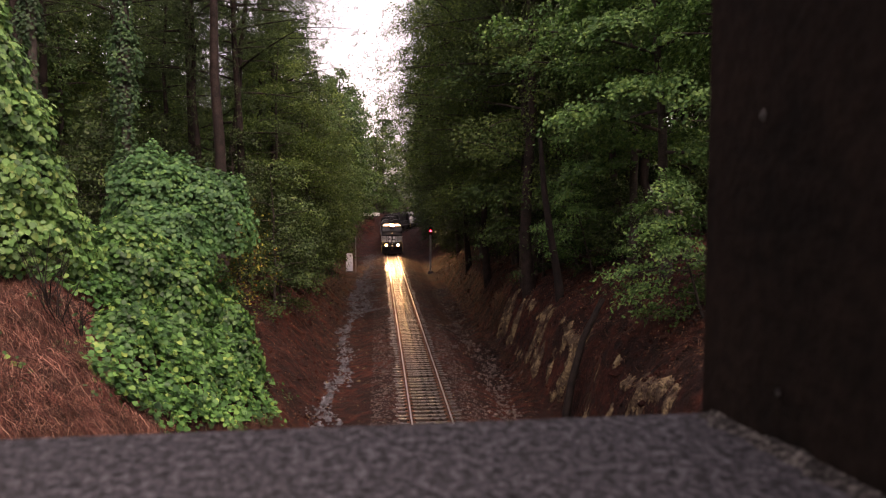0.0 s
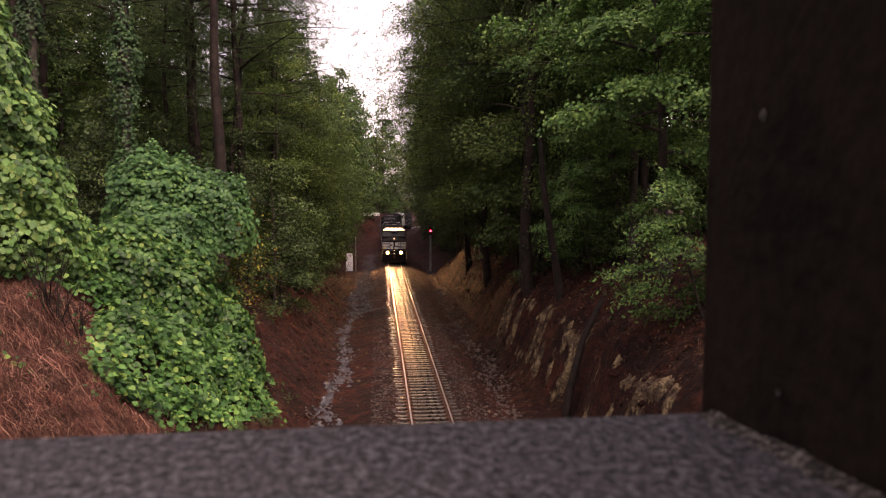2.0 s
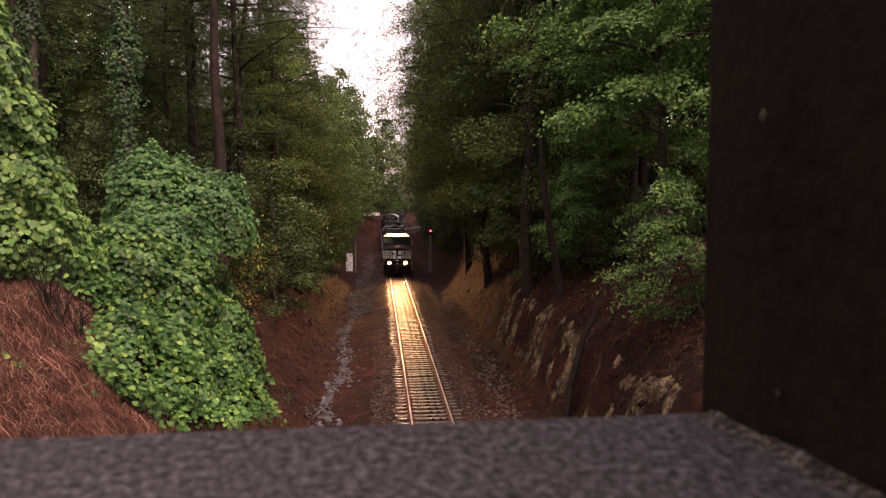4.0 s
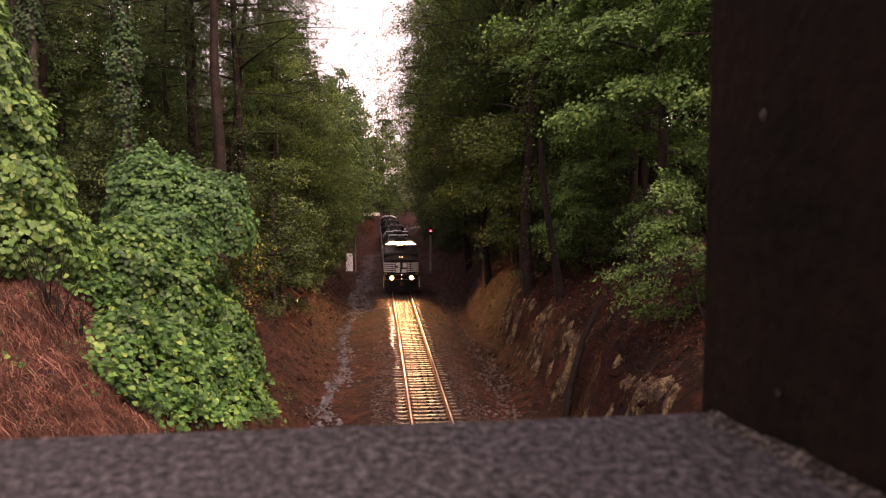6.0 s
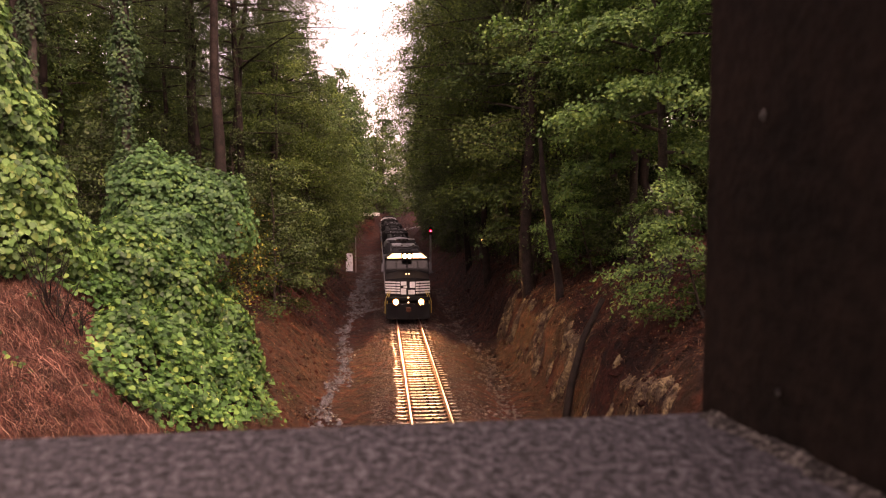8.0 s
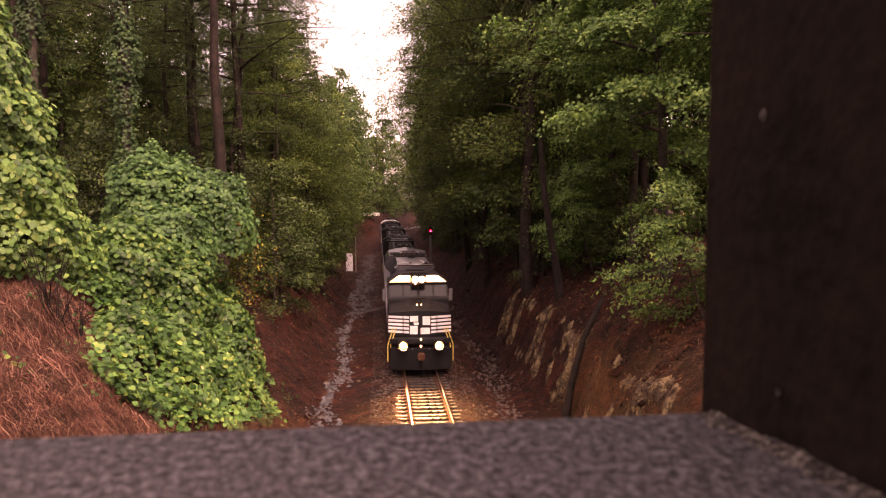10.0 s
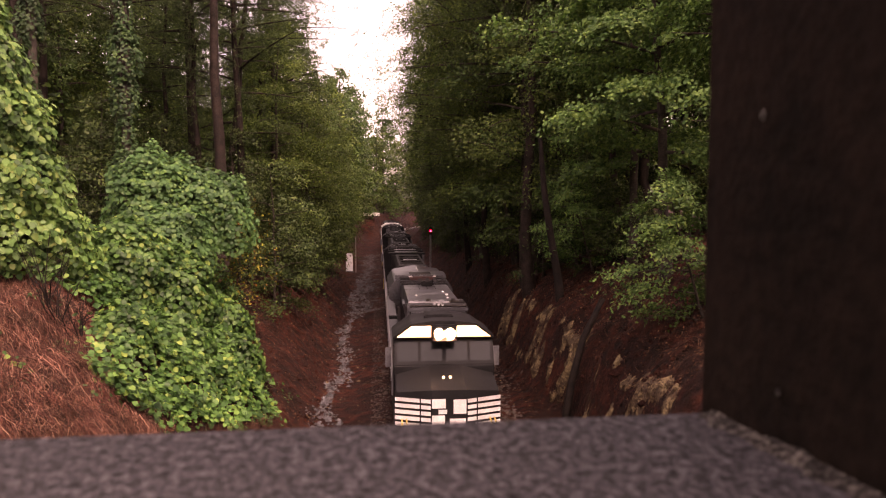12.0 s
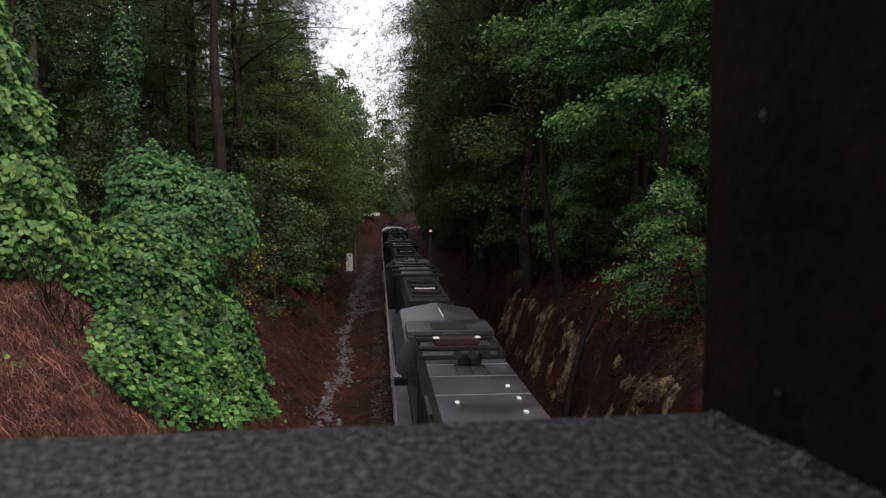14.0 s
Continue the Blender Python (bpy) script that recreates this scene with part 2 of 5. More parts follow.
def rod(bm, p, q, r0, r1=None, n=8):
    r1 = r0 if r1 is None else r1
    p, q = Vector(p), Vector(q)
    d = (q - p).normalized()
    s = d.orthogonal().normalized()
    t = d.cross(s)
    rings = []
    for c, r in ((p, r0), (q, r1)):
        rings.append([bm.verts.new(c + (s * math.cos(k * math.tau / n) + t * math.sin(k * math.tau / n)) * r) for k in range(n)])
    for k in range(n):
        bm.faces.new((rings[0][k], rings[0][(k + 1) % n], rings[1][(k + 1) % n], rings[1][k]))
    bm.faces.new(rings[0][::-1])
    bm.faces.new(rings[1])
    return bm


def soften(bm, w, seg=2):
    bmesh.ops.bevel(bm, geom=list(bm.edges), offset=w, segments=seg, affect="EDGES", clamp_overlap=True)
    return bm


def nb():
    return bmesh.new()


class Heap:
    """Gathers many small pieces into one mesh with plain arrays."""

    def __init__(self):
        self.v, self.f, self.n = [], [], 0

    def add(self, verts, faces):
        self.v.append(np.asarray(verts, dtype=np.float32))
        self.f.append(np.asarray(faces, dtype=np.int32) + self.n)
        self.n += len(verts)

    def tube(self, pts, radii, n=7):
        pts = np.asarray(pts, dtype=float)
        a = np.linspace(0, math.tau, n, endpoint=False)
        rings = []
        for i, p in enumerate(pts):
            d = pts[min(i + 1, len(pts) - 1)] - pts[max(i - 1, 0)]
            d /= np.linalg.norm(d) + 1e-9
            s = np.cross(d, (0.31, 0.95, 0.1) if abs(d[1]) < 0.9 else (1, 0, 0))
            s /= np.linalg.norm(s)
            t = np.cross(d, s)
            rings.append(p + radii[i] * (np.cos(a)[:, None] * s + np.sin(a)[:, None] * t))
        k = np.arange(n)
        fs = [np.stack([i * n + k, i * n + (k + 1) % n, (i + 1) * n + (k + 1) % n, (i + 1) * n + k], 1) for i in range(len(pts) - 1)]
        self.add(np.concatenate(rings), np.concatenate(fs))

    def mesh(self, name, material, smooth=True):
        v = np.concatenate(self.v)
        f = np.concatenate(self.f)
        me = bpy.data.meshes.new(name)
        k = f.shape[1]
        me.vertices.add(len(v))
        me.vertices.foreach_set("co", v.ravel())
        me.loops.add(f.size)
        me.loops.foreach_set("vertex_index", f.ravel())
        me.polygons.add(len(f))
        me.polygons.foreach_set("loop_start", np.arange(0, f.size, k, dtype=np.int32))
        me.update(calc_edges=True)
        me.polygons.foreach_set("use_smooth", np.full(len(f), smooth))
        me.materials.append(material)
        return me


LEAF_PLAIN = (np.array([(0, 0, 0), (0.45, -0.3, 0.07), (1, 0, -0.06), (0.45, 0.3, 0.07)]), np.array([(0, 1, 2, 3)]))
LEAF_BROAD = (np.array([(0, 0, 0), (0.12, -0.42, 0.06), (0.62, -0.40, 0.07), (1, 0, -0.08), (0.62, 0.40, 0.07), (0.12, 0.42, 0.06)]),
              np.array([(0, 1, 2, 3), (3, 4, 5, 0)]))
LEAF_LOBED = (np.array([(0, 0, 0), (0.28, -0.34, 0.05), (0.42, -0.13, 0.02), (0.72, -0.30, 0.06), (1, 0, -0.05), (0.72, 0.30, 0.06), (0.42, 0.13, 0.02), (0.28, 0.34, 0.05), (0.42, 0, 0)]),
              np.array([(0, 1, 2, 8), (0, 8, 6, 7), (8, 2, 3, 4), (8, 4, 5, 6)]))
NEEDLE = (np.array([(0, -0.03, 0), (0.5, -0.042, 0.03), (1, 0, 0), (0.5, 0.042, 0.03)]), np.array([(0, 1, 2, 3)]))


def scatter(heap, rng, P, N, size, kind, droop=0.0):
    """Lays one leaf at each point P, facing about N, each turned at random."""
    tv, tf = kind
    n = len(P)
    N = N / (np.linalg.norm(N, axis=1, keepdims=True) + 1e-9)
    r = rng.normal(size=(n, 3))
    r[:, 2] -= droop
    X = r - N * np.sum(r * N, 1, keepdims=True)
    X /= np.linalg.norm(X, axis=1, keepdims=True) + 1e-9
    Y = np.cross(N, X)
    s = size * rng.uniform(0.6, 1.3, n)
    V = P[:, None, :] + s[:, None, None] * (tv[None, :, 0:1] * X[:, None] + tv[None, :, 1:2] * Y[:, None] + tv[None, :, 2:3] * N[:, None])
    F = (np.arange(n)[:, None, None] * len(tv) + tf[None]).reshape(-1, tf.shape[1])
    heap.add(V.reshape(-1, 3), F)


# ---- ground ----
def sway(y):
    """The track is straight for 150 m and then bends to the right."""
    return np.where(y > 150, (np.maximum(y, 150) - 150) ** 2 / 500.0, 0.0)


def sway_at(y):
    return float(sway(np.array(float(y))))


def ramp01(a, b, v):
    t = np.clip((v - a) / (b - a), 0, 1)
    return t * t * (3 - 2 * t)


def waves(x, y):
    return (np.sin(x * 0.9 + 1.3 * np.sin(y * 0.35)) * 0.5 + np.sin(y * 0.8 + 1.1 * np.sin(x * 0.6 + 2)) * 0.5
            + 0.5 * np.sin(x * 2.3 + y * 1.7) * np.sin(y * 2.1 - x * 0.7) + 0.3 * np.sin(x * 5.1 + 1.9 * np.sin(y * 3.3)) * np.sin(y * 4.7 + x))


def ground_z(x, y):
    x, y = np.asarray(x, dtype=float), np.asarray(y, dtype=float)
    u = x - np.minimum(sway(y), 400)
    w = waves(x, y)
    z = np.interp(u, [-3.4, -2.3, -1.6, -1.2, -0.95, 0.95, 1.2, 1.6, 2.3, 3.2], [-0.62, -0.36, -0.19, -0.15, -0.255, -0.255, -0.15, -0.19, -0.36, -0.6])
    z = np.where((u < -3.4) | (u > 3.2), -0.62, z)
    z -= 0.22 * np.exp(-((u + 3.9) / 0.45) ** 2) + 0.2 * np.exp(-((u - 3.7) / 0.5) ** 2)
    # the left bank opens to a low bench by the equipment cabinet
    high = 6.2 - 5.6 * ramp01(74, 84, y) + 3.8 * ramp01(100, 130, y)
    left = np.interp(-u, [4.6, 6.4, 9.0, 12.0, 14.0, 30, 90, 3000], [0, 0.28, 0.66, 0.93, 1.0, 1.06, 1.25, 1.4])
    right = np.interp(u, [4.7, 5.6, 6.9, 9.5, 12.0, 30, 90, 3000], [0, 0.20, 0.52, 0.82, 0.95, 1.05, 1.3, 1.5])
    cliff = np.interp(u, [4.7, 5.2, 6.1, 6.9, 9.5, 12.0, 30, 90, 3000], [0, 0.07, 0.46, 0.58, 0.82, 0.95, 1.05, 1.3, 1.5])
    rocky = 1 - ramp01(44, 54, y)
    right = right * (1 - rocky) + cliff * rocky
    hr = 6.6 - 3.6 * ramp01(78, 92, y) + 2.0 * ramp01(105, 140, y)
    z = z + left * high + right * hr
    bench = 4.6 * ramp01(167, 178, y) * np.clip((-u - 2.7) / 1.6, 0, 1)
    z = np.where(u < -2.5, np.maximum(z, bench - 0.6), z)
    rough = np.clip((np.abs(u) - 4.3) / 2.5, 0, 1)
    z += w * (0.03 + 0.22 * rough)
    # vertical ribs of rock in the steeper bank
    z += 0.35 * np.sin(y * 1.3 + np.sin(y * 0.45) * 2) * np.exp(-((u - 6.4) / 1.2) ** 2) * (1 - ramp01(46, 58, y))
    return z


def axis_steps(*runs):
    out = [runs[0][0]]
    for a, b, s in runs:
        out += list(np.arange(a + s, b + 1e-6, s))
    return np.array(out)


gx = axis_steps((-3000, -300, 450), (-300, -60, 40), (-60, -18, 3), (-18, -2.4, 0.26), (-2.4, 2.4, 0.12), (2.4, 14, 0.26), (14, 62, 3), (62, 302, 40), (302, 3002, 450))
gy = axis_steps((-3000, -300, 450), (-300, -60, 40), (-60, 6, 3), (6, 70, 0.28), (70, 130, 0.75), (130, 250, 4), (250, 650, 40), (650, 3050, 400))
GX, GY = np.meshgrid(gx, gy)
GZ = ground_z(GX, GY)
heap = Heap()
ii, jj = np.meshgrid(np.arange(len(gy) - 1), np.arange(len(gx) - 1), indexing="ij")
q = (ii * len(gx) + jj).ravel()
heap.add(np.stack([GX, GY, GZ], -1).reshape(-1, 3), np.stack([q, q + 1, q + 1 + len(gx), q + len(gx)], 1))
tagged(new("ground", heap.mesh("ground", M_SOIL)), "dark red clay cutting with rough banks", "ground", kind="structure")

# ---- bridge parapet round the camera ----
bridge = tagged(new("bridge"), "weathered concrete road bridge with a pierced parapet", "bridge", kind="structure")
EX = EYE[0]
part("deck", soften(box(nb(), -30, 30, -9.0, 0.30, 6.4, 7.25), 0.02), M_CONCRETE, bridge)
part("carriageway", box(nb(), -30, 30, -7.6, -1.3, 7.25, 7.30), M_ASPHALT, bridge, "worn grey asphalt")
part("parapet_sill", soften(box(nb(), -30, EX + 0.30, 0.04, 0.346, 7.25, 8.10), 0.006), M_SILL, bridge, "grainy grey concrete sill")
SKEW = math.tan(radians(4.5))
bm = prism(nb(), [(EX + 0.141, 8.099), (EX + 0.152, 8.099), (EX + 0.152, 8.104)], "y", 0.05, 0.335)
bmesh.ops.subdivide_edges(bm, edges=[e for e in bm.edges if abs(e.verts[0].co.y - e.verts[1].co.y) > 0.2], cuts=60)
for v in bm.verts:
    v.co.x += (0.346 - v.co.y) * SKEW + 0.004 * noise.noise(v.co * 70)
    v.co.z += 0.002 * noise.noise(v.co * 110)
part("sill_fillet", bm, M_FILLET, bridge, "crumbling pale mortar fillet")
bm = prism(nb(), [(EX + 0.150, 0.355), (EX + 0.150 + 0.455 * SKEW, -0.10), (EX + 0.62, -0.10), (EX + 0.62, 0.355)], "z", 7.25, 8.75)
part("parapet_pillar", soften(bm, 0.012, 3), M_PILLAR, bridge, "stained concrete pillar, shade put into its dark colour")
part("parapet_pillar", soften(box(nb(), EX - 1.9, EX - 1.45, -0.10, 0.355, 8.1, 8.75), 0.012, 3), M_PILLAR, bridge, "stained concrete pillar, shade put into its dark colour")
part("parapet_sill", soften(box(nb(), EX + 0.625, 30, 0.04, 0.346, 7.25, 8.10), 0.008), M_CONCRETE, bridge)
# unseen top rail, put in to shade the pillar
part("parapet_rail", soften(box(nb(), -30, 30, -0.02, 0.40, 8.754, 9.0), 0.02), M_CONCRETE, bridge)

# the parapet stands a little askew to the track
bridge.matrix_basis = Matrix.Translation((EX + 0.15, 0.346, 0)) @ pose(0, 0, 0, 0, 0, 2.6) @ Matrix.Translation((-EX - 0.15, -0.346, 0))

# two pale chips in the pillar's dark face
for cx, cy, cz, tall in ((EX + 0.1555, 0.302, 8.2335, 0.0026), (EX + 0.1573, 0.2876, 8.123, 0.0017)):
    bm = nb()
    bmesh.ops.create_icosphere(bm, subdivisions=2, radius=1.0)
    for v in bm.verts:
        v.co = bridge.matrix_basis.inverted() @ Vector((cx + v.co.x * 0.0007, cy + v.co.y * tall * 0.9, cz + v.co.z * tall * (1 + 0.3 * noise.noise(v.co * 2))))
    part("chip", bm, M_FILLET, bridge, "pale chip in the dark concrete")

# ---- track ----
track = tagged(new("railway_track"), "single track of worn shiny rails on old wooden sleepers", "railway track", kind="structure")
RAIL = [(-0.07, -0.17), (0.07, -0.17), (0.07, -0.155), (0.012, -0.13), (0.010, -0.045), (0.036, -0.035), (0.036, -0.006), (0.028, 0), (-0.028, 0), (-0.036, -0.006), (-0.036, -0.035), (-0.010, -0.045), (-0.012, -0.13), (-0.07, -0.155)]


def rail(side, poly, name, material, label):
    h = Heap()
    ys = np.concatenate([[-60, 0, 60, 120, 150], np.arange(153, 300, 5.0)])
    vs = np.array([[(side * 0.7525 + px + sway_at(y), y, pz) for px, pz in poly] for y in ys]).reshape(-1, 3)
    n = len(poly)
    k = np.arange(n)
    fs = [np.stack([i * n + k, i * n + (k + 1) % n, (i + 1) * n + (k + 1) % n, (i + 1) * n + k], 1) for i in range(len(ys) - 1)]
    h.add(vs, np.concatenate(fs))
    ob = new(name, h.mesh(name, material, smooth=False))
    ob.parent = track
    return tagged(ob, label)


for side in (-1, 1):
    rail(side, RAIL, "rail", M_RUST, "rusty rail web and foot")
    rail(side, [(-0.033, -0.004), (0.033, -0.004), (0.028, 0.002), (0.016, 0.006), (0.0, 0.0075), (-0.016, 0.006), (-0.028, 0.002)], "rail_head", M_RAIL, "polished running surface")

# ---- rolling stock ----
def wheelset():
    bm = rod(nb(), (-0.95, 0, 0), (0.95, 0, 0), 0.09)
    for s in (-1, 1):
        rod(bm, (s * 0.70, 0, 0), (s * 0.83, 0, 0), 0.53, 0.52, 24)
        rod(bm, (s * 0.67, 0, 0), (s * 0.70, 0, 0), 0.56, 0.56, 24)
    return bm


SPINNING = []


def truck(parent, y, spin):
    bm = nb()
    for s in (-1, 1):
        prism(bm, [(-2.3, 0.75), (-2.1, 0.95), (2.1, 0.95), (2.3, 0.75), (2.2, 0.5), (1.2, 0.45), (-1.2, 0.45), (-2.2, 0.5)], "x", s * 1.0 - 0.09, s * 1.0 + 0.09)
        for k in (-1.75, 0, 1.75):
            box(bm, s * 1.14 - 0.08, s * 1.14 + 0.08, k - 0.2, k + 0.2, 0.38, 0.72)
    box(bm, -0.95, 0.95, -1.2, -0.7, 0.6, 1.0)
    box(bm, -0.95, 0.95, 0.7, 1.2, 0.6, 1.0)
    t = part("truck", bm, M_DARK, parent, "grimy three-axle truck")
    t.location = (0, y, 0)
    for k in (-1.75, 0.0, 1.75):
        w = part("wheelset", wheelset(), M_DARK, t)
        w.location = (0, k, 0.53)
        if spin:
            SPINNING.append((w, k))


def rail_line(bm, pts, r=0.02):
    for p, q in zip(pts[:-1], pts[1:]):
        rod(bm, p, q, r, n=6)


def shroud(bm, x, z, y0, y1, r):
    """A short open tube, added round a lamp so that it throws its light ahead."""
    n = 20
    rings = []
    for y, rr in ((y1, r), (y0, r), (y0, r + 0.015), (y1, r + 0.015)):
        rings.append([bm.verts.new((x + rr * math.cos(k * math.tau / n), y, z + rr * math.sin(k * math.tau / n))) for k in range(n)])
    for a, b in zip(rings, rings[1:] + rings[:1]):
        for k in range(n):
            bm.faces.new((a[k], a[(k + 1) % n], b[(k + 1) % n], b[k]))
    return bm


def stripe(bm, x0, x1, z0, z1):
    """A thin plate on the faceted nose, following its plan."""
    def front(x):
        return float(np.interp(abs(x), [0, 0.5, 1.52], [0.70, 0.70, 1.12])) - 0.012
    v = []
    for off in (0.0, 0.010):
        v.append([bm.verts.new((x, front(x) + off, z)) for x, z in ((x0, z0), (x1, z0), (x1, z1), (x0, z1))])
    bm.faces.new(v[0])
    bm.faces.new(v[1][::-1])
    for i in range(4):
        bm.faces.new((v[0][i], v[1][i], v[1][(i + 1) % 4], v[0][(i + 1) % 4]))


def locomotive(label, lit, wings, roof_paint, cab_paint, hood_paint, spin=False):
    """A six-axle diesel, 22.3 m long, its cab towards -y, standing on the rail tops."""
    L = tagged(new("locomotive"), label, "locomotive", "coupled locomotives")
    part("underframe", soften(box(nb(), -1.5, 1.5, 0.5, 21.8, 1.22, 1.52), 0.03), M_BLACK, L)
    bm = prism(nb(), [(-1.5, 0.6), (-1.4, 0.25), (0, -0.05), (1.4, 0.25), (1.5, 0.6)], "z", 0.18, 1.2)
    part("pilot_plow", soften(bm, 0.03), M_BLACK, L)
    bm = prism(nb(), [(-1.5, 0.75), (-1.45, 0.3), (-0.8, 0.12), (0.8, 0.12), (1.45, 0.3), (1.5, 0.75)], "z", 1.40, 1.62)
    part("anticlimber", soften(bm, 0.03), M_BLACK, L)
    bm = soften(box(nb(), -0.16, 0.16, -0.45, 0.1, 0.72, 1.02), 0.05)
    box(bm, -0.07, 0.07, -0.1, 0.6, 0.76, 0.96)
    part("coupler", bm, M_RUST, L, "rusty knuckle coupler")
    bm = soften(box(nb(), -0.16, 0.16, 22.2, 22.5, 0.72, 1.02), 0.05)
    box(bm, -0.07, 0.07, 21.7, 22.3, 0.76, 0.96)
    part("coupler", bm, M_RUST, L, "rusty knuckle coupler")
    # nose, faceted in plan, its top sloping up to the windscreen
    bm = nb()
    plan = [(-1.5, 2.5), (-1.5, 1.12), (-0.5, 0.70), (0.5, 0.70), (1.5, 1.12), (1.5, 2.5)]
    lo = [bm.verts.new((x, y, 1.52)) for x, y in plan]
    hi = [bm.verts.new((x * 0.97, y + 0.03, z)) for (x, y), z in zip(plan, (3.02, 2.72, 2.86, 2.86, 2.72, 3.02))]
    ridge = [bm.verts.new((x, 2.5, 3.26)) for x in (-0.45, 0.45)]
    for i in range(5):
        bm.faces.new((lo[i], lo[i + 1], hi[i + 1], hi[i]))
    bm.faces.new((hi[2], hi[3], ridge[1], ridge[0]))
    bm.faces.new((hi[1], hi[2], ridge[0], hi[0]))
    bm.faces.new((hi[3], hi[4], hi[5], ridge[1]))
    bmesh.ops.recalc_face_normals(bm, faces=bm.faces)
    part("nose", bm, cab_paint, L)
    # white bands across the nose
    for k in range(5):
        z0 = 1.80 + 0.175 * k
        for s in (-1, 1):
            for a, b in ((1.50, 0.82), (0.78, 0.52)):
                bm = nb()
                stripe(bm, min(s * a, s * b), max(s * a, s * b), z0, z0 + 0.105)
                part("nose_stripe", bm, M_WHITE, L, "white painted stripe")
    bm = nb()
    for x0, x1, z0, z1 in ((-0.48, -0.12, 1.76, 2.16), (-0.48, -0.1, 2.36, 2.62), (0.02, 0.46, 1.76, 2.06), (0.12, 0.48, 2.2, 2.6), (-0.3, -0.06, 2.2, 2.32)):
        stripe(bm, x0, x1, z0, z1)
    part("nose_emblem", bm, M_WHITE, L, "white emblem on the nose door")
    # cab
    prof = [(2.30, 1.52), (2.30, 3.22), (2.62, 3.98), (4.3, 3.98), (4.3, 1.52)]
    part("cab", soften(prism(nb(), prof, "x", -1.5, 1.5), 0.03), cab_paint, L)
    bm = prism(nb(), [(-1.55, 3.99), (1.55, 3.99), (1.5, 4.06), (0.97, 4.43), (0.3, 4.52), (-0.3, 4.52), (-0.97, 4.43), (-1.5, 4.06)], "y", 2.48, 4.42)
    part("cab_roof", soften(bm, 0.02), roof_paint, L)
    for x0, x1 in ((-1.4, -0.78), (-0.70, -0.06), (0.06, 0.70), (0.78, 1.4)):
        bm = nb()
        def wind(x, z, o):
            return (x, 2.30 + (z - 3.22) * 0.32 / 0.76 - o, z)
        a = [bm.verts.new(wind(x, z, 0.012)) for x, z in ((x0, 3.34), (x1, 3.34), (x1, 3.88), (x0, 3.88))]
        b = [bm.verts.new(wind(x, z, -0.03)) for x, z in ((x0, 3.34), (x1, 3.34), (x1, 3.88), (x0, 3.88))]
        bm.faces.new(a)
        for i in range(4):
            bm.faces.new((a[i], b[i], b[(i + 1) % 4], a[(i + 1) % 4]))
        bmesh.ops.recalc_face_normals(bm, faces=bm.faces)
        part("windscreen_pane", bm, M_GLASS, L, "dark glass windscreen pane")
    for s in (-1, 1):
        for y0, y1 in ((2.85, 3.45), (3.55, 4.15)):
            part("side_window", box(nb(), s * 1.495 - 0.012, s * 1.495 + 0.012, y0, y1, 3.05, 3.75), M_GLASS, L, "dark glass side window")
        part("mirror", soften(box(nb(), s * 1.66 - 0.09, s * 1.66 + 0.09, 2.95, 3.0, 3.05, 3.65), 0.01), M_WALK, L, "grey wind deflector")
    # lamps
    bm = soften(box(nb(), -0.37, 0.37, 2.36, 2.60, 4.0, 4.41), 0.05)
    hl = part("headlight_housing", bm, M_BLACK, L)
    # visor added to keep headlight spill off the nose
    part("headlight_visor", soften(box(nb(), -0.35, 0.35, 2.0, 2.36, 3.992, 4.012), 0.005, 1), M_BLACK, L)
    for s in (-1, 1):
        part("headlight", rod(nb(), (s * 0.165, 2.31, 4.20), (s * 0.165, 2.325, 4.20), 0.10, 0.10, 20), M_HEAD if lit else M_GLASS, hl, "glowing warm headlight" if lit else "unlit headlight")
        part("lamp_shroud", shroud(nb(), s * 0.165, 4.20, 2.08, 2.37, 0.150), M_BLACK, hl)
        if lit:
            part("inner_bowl", rod(nb(), (s * 0.165, 2.326, 4.20), (s * 0.165, 2.344, 4.20), 0.13, 0.13, 24), M_INNER, hl, "lamp bowl with added pale yellow glow")
            part("reflector", rod(nb(), (s * 0.165, 2.345, 4.20), (s * 0.165, 2.362, 4.20), 0.150, 0.150, 24), M_BOWL, hl, "lamp reflector with added amber glow")
        # lit boards widened over the roof face, so they also carry headlight glare
        part("number_board", prism(nb(), [(s * 0.39, 4.05), (s * 1.40, 4.05), (s * 0.97, 4.37), (s * 0.39, 4.37)], "y", 2.42, 2.50), M_BOARD if lit else M_PALE, L, "lit white number board, widened to carry headlight glare" if lit else "white number board")
        d = part("ditch_light_housing", soften(box(nb(), s * 0.83 - 0.22, s * 0.83 + 0.22, -0.10, 0.16, 1.18, 1.62), 0.03), M_BLACK, L)
        part("lamp_shroud", shroud(nb(), s * 0.83, 1.40, -0.40, -0.09, 0.205), M_BLACK, d)
        part("ditch_light", rod(nb(), (s * 0.83, -0.155, 1.40), (s * 0.83, -0.142, 1.40), 0.09, 0.09, 20), M_DITCH if lit else M_GLASS, d, "glowing amber ditch light" if lit else "unlit ditch light")
        if lit:
            part("inner_bowl", rod(nb(), (s * 0.83, -0.141, 1.40), (s * 0.83, -0.123, 1.40), 0.145, 0.145, 24), M_INNER, d, "lamp bowl with added pale yellow glow")
            part("reflector", rod(nb(), (s * 0.83, -0.122, 1.40), (s * 0.83, -0.104, 1.40), 0.203, 0.203, 24), M_BOWL, d, "lamp reflector with added amber glow")
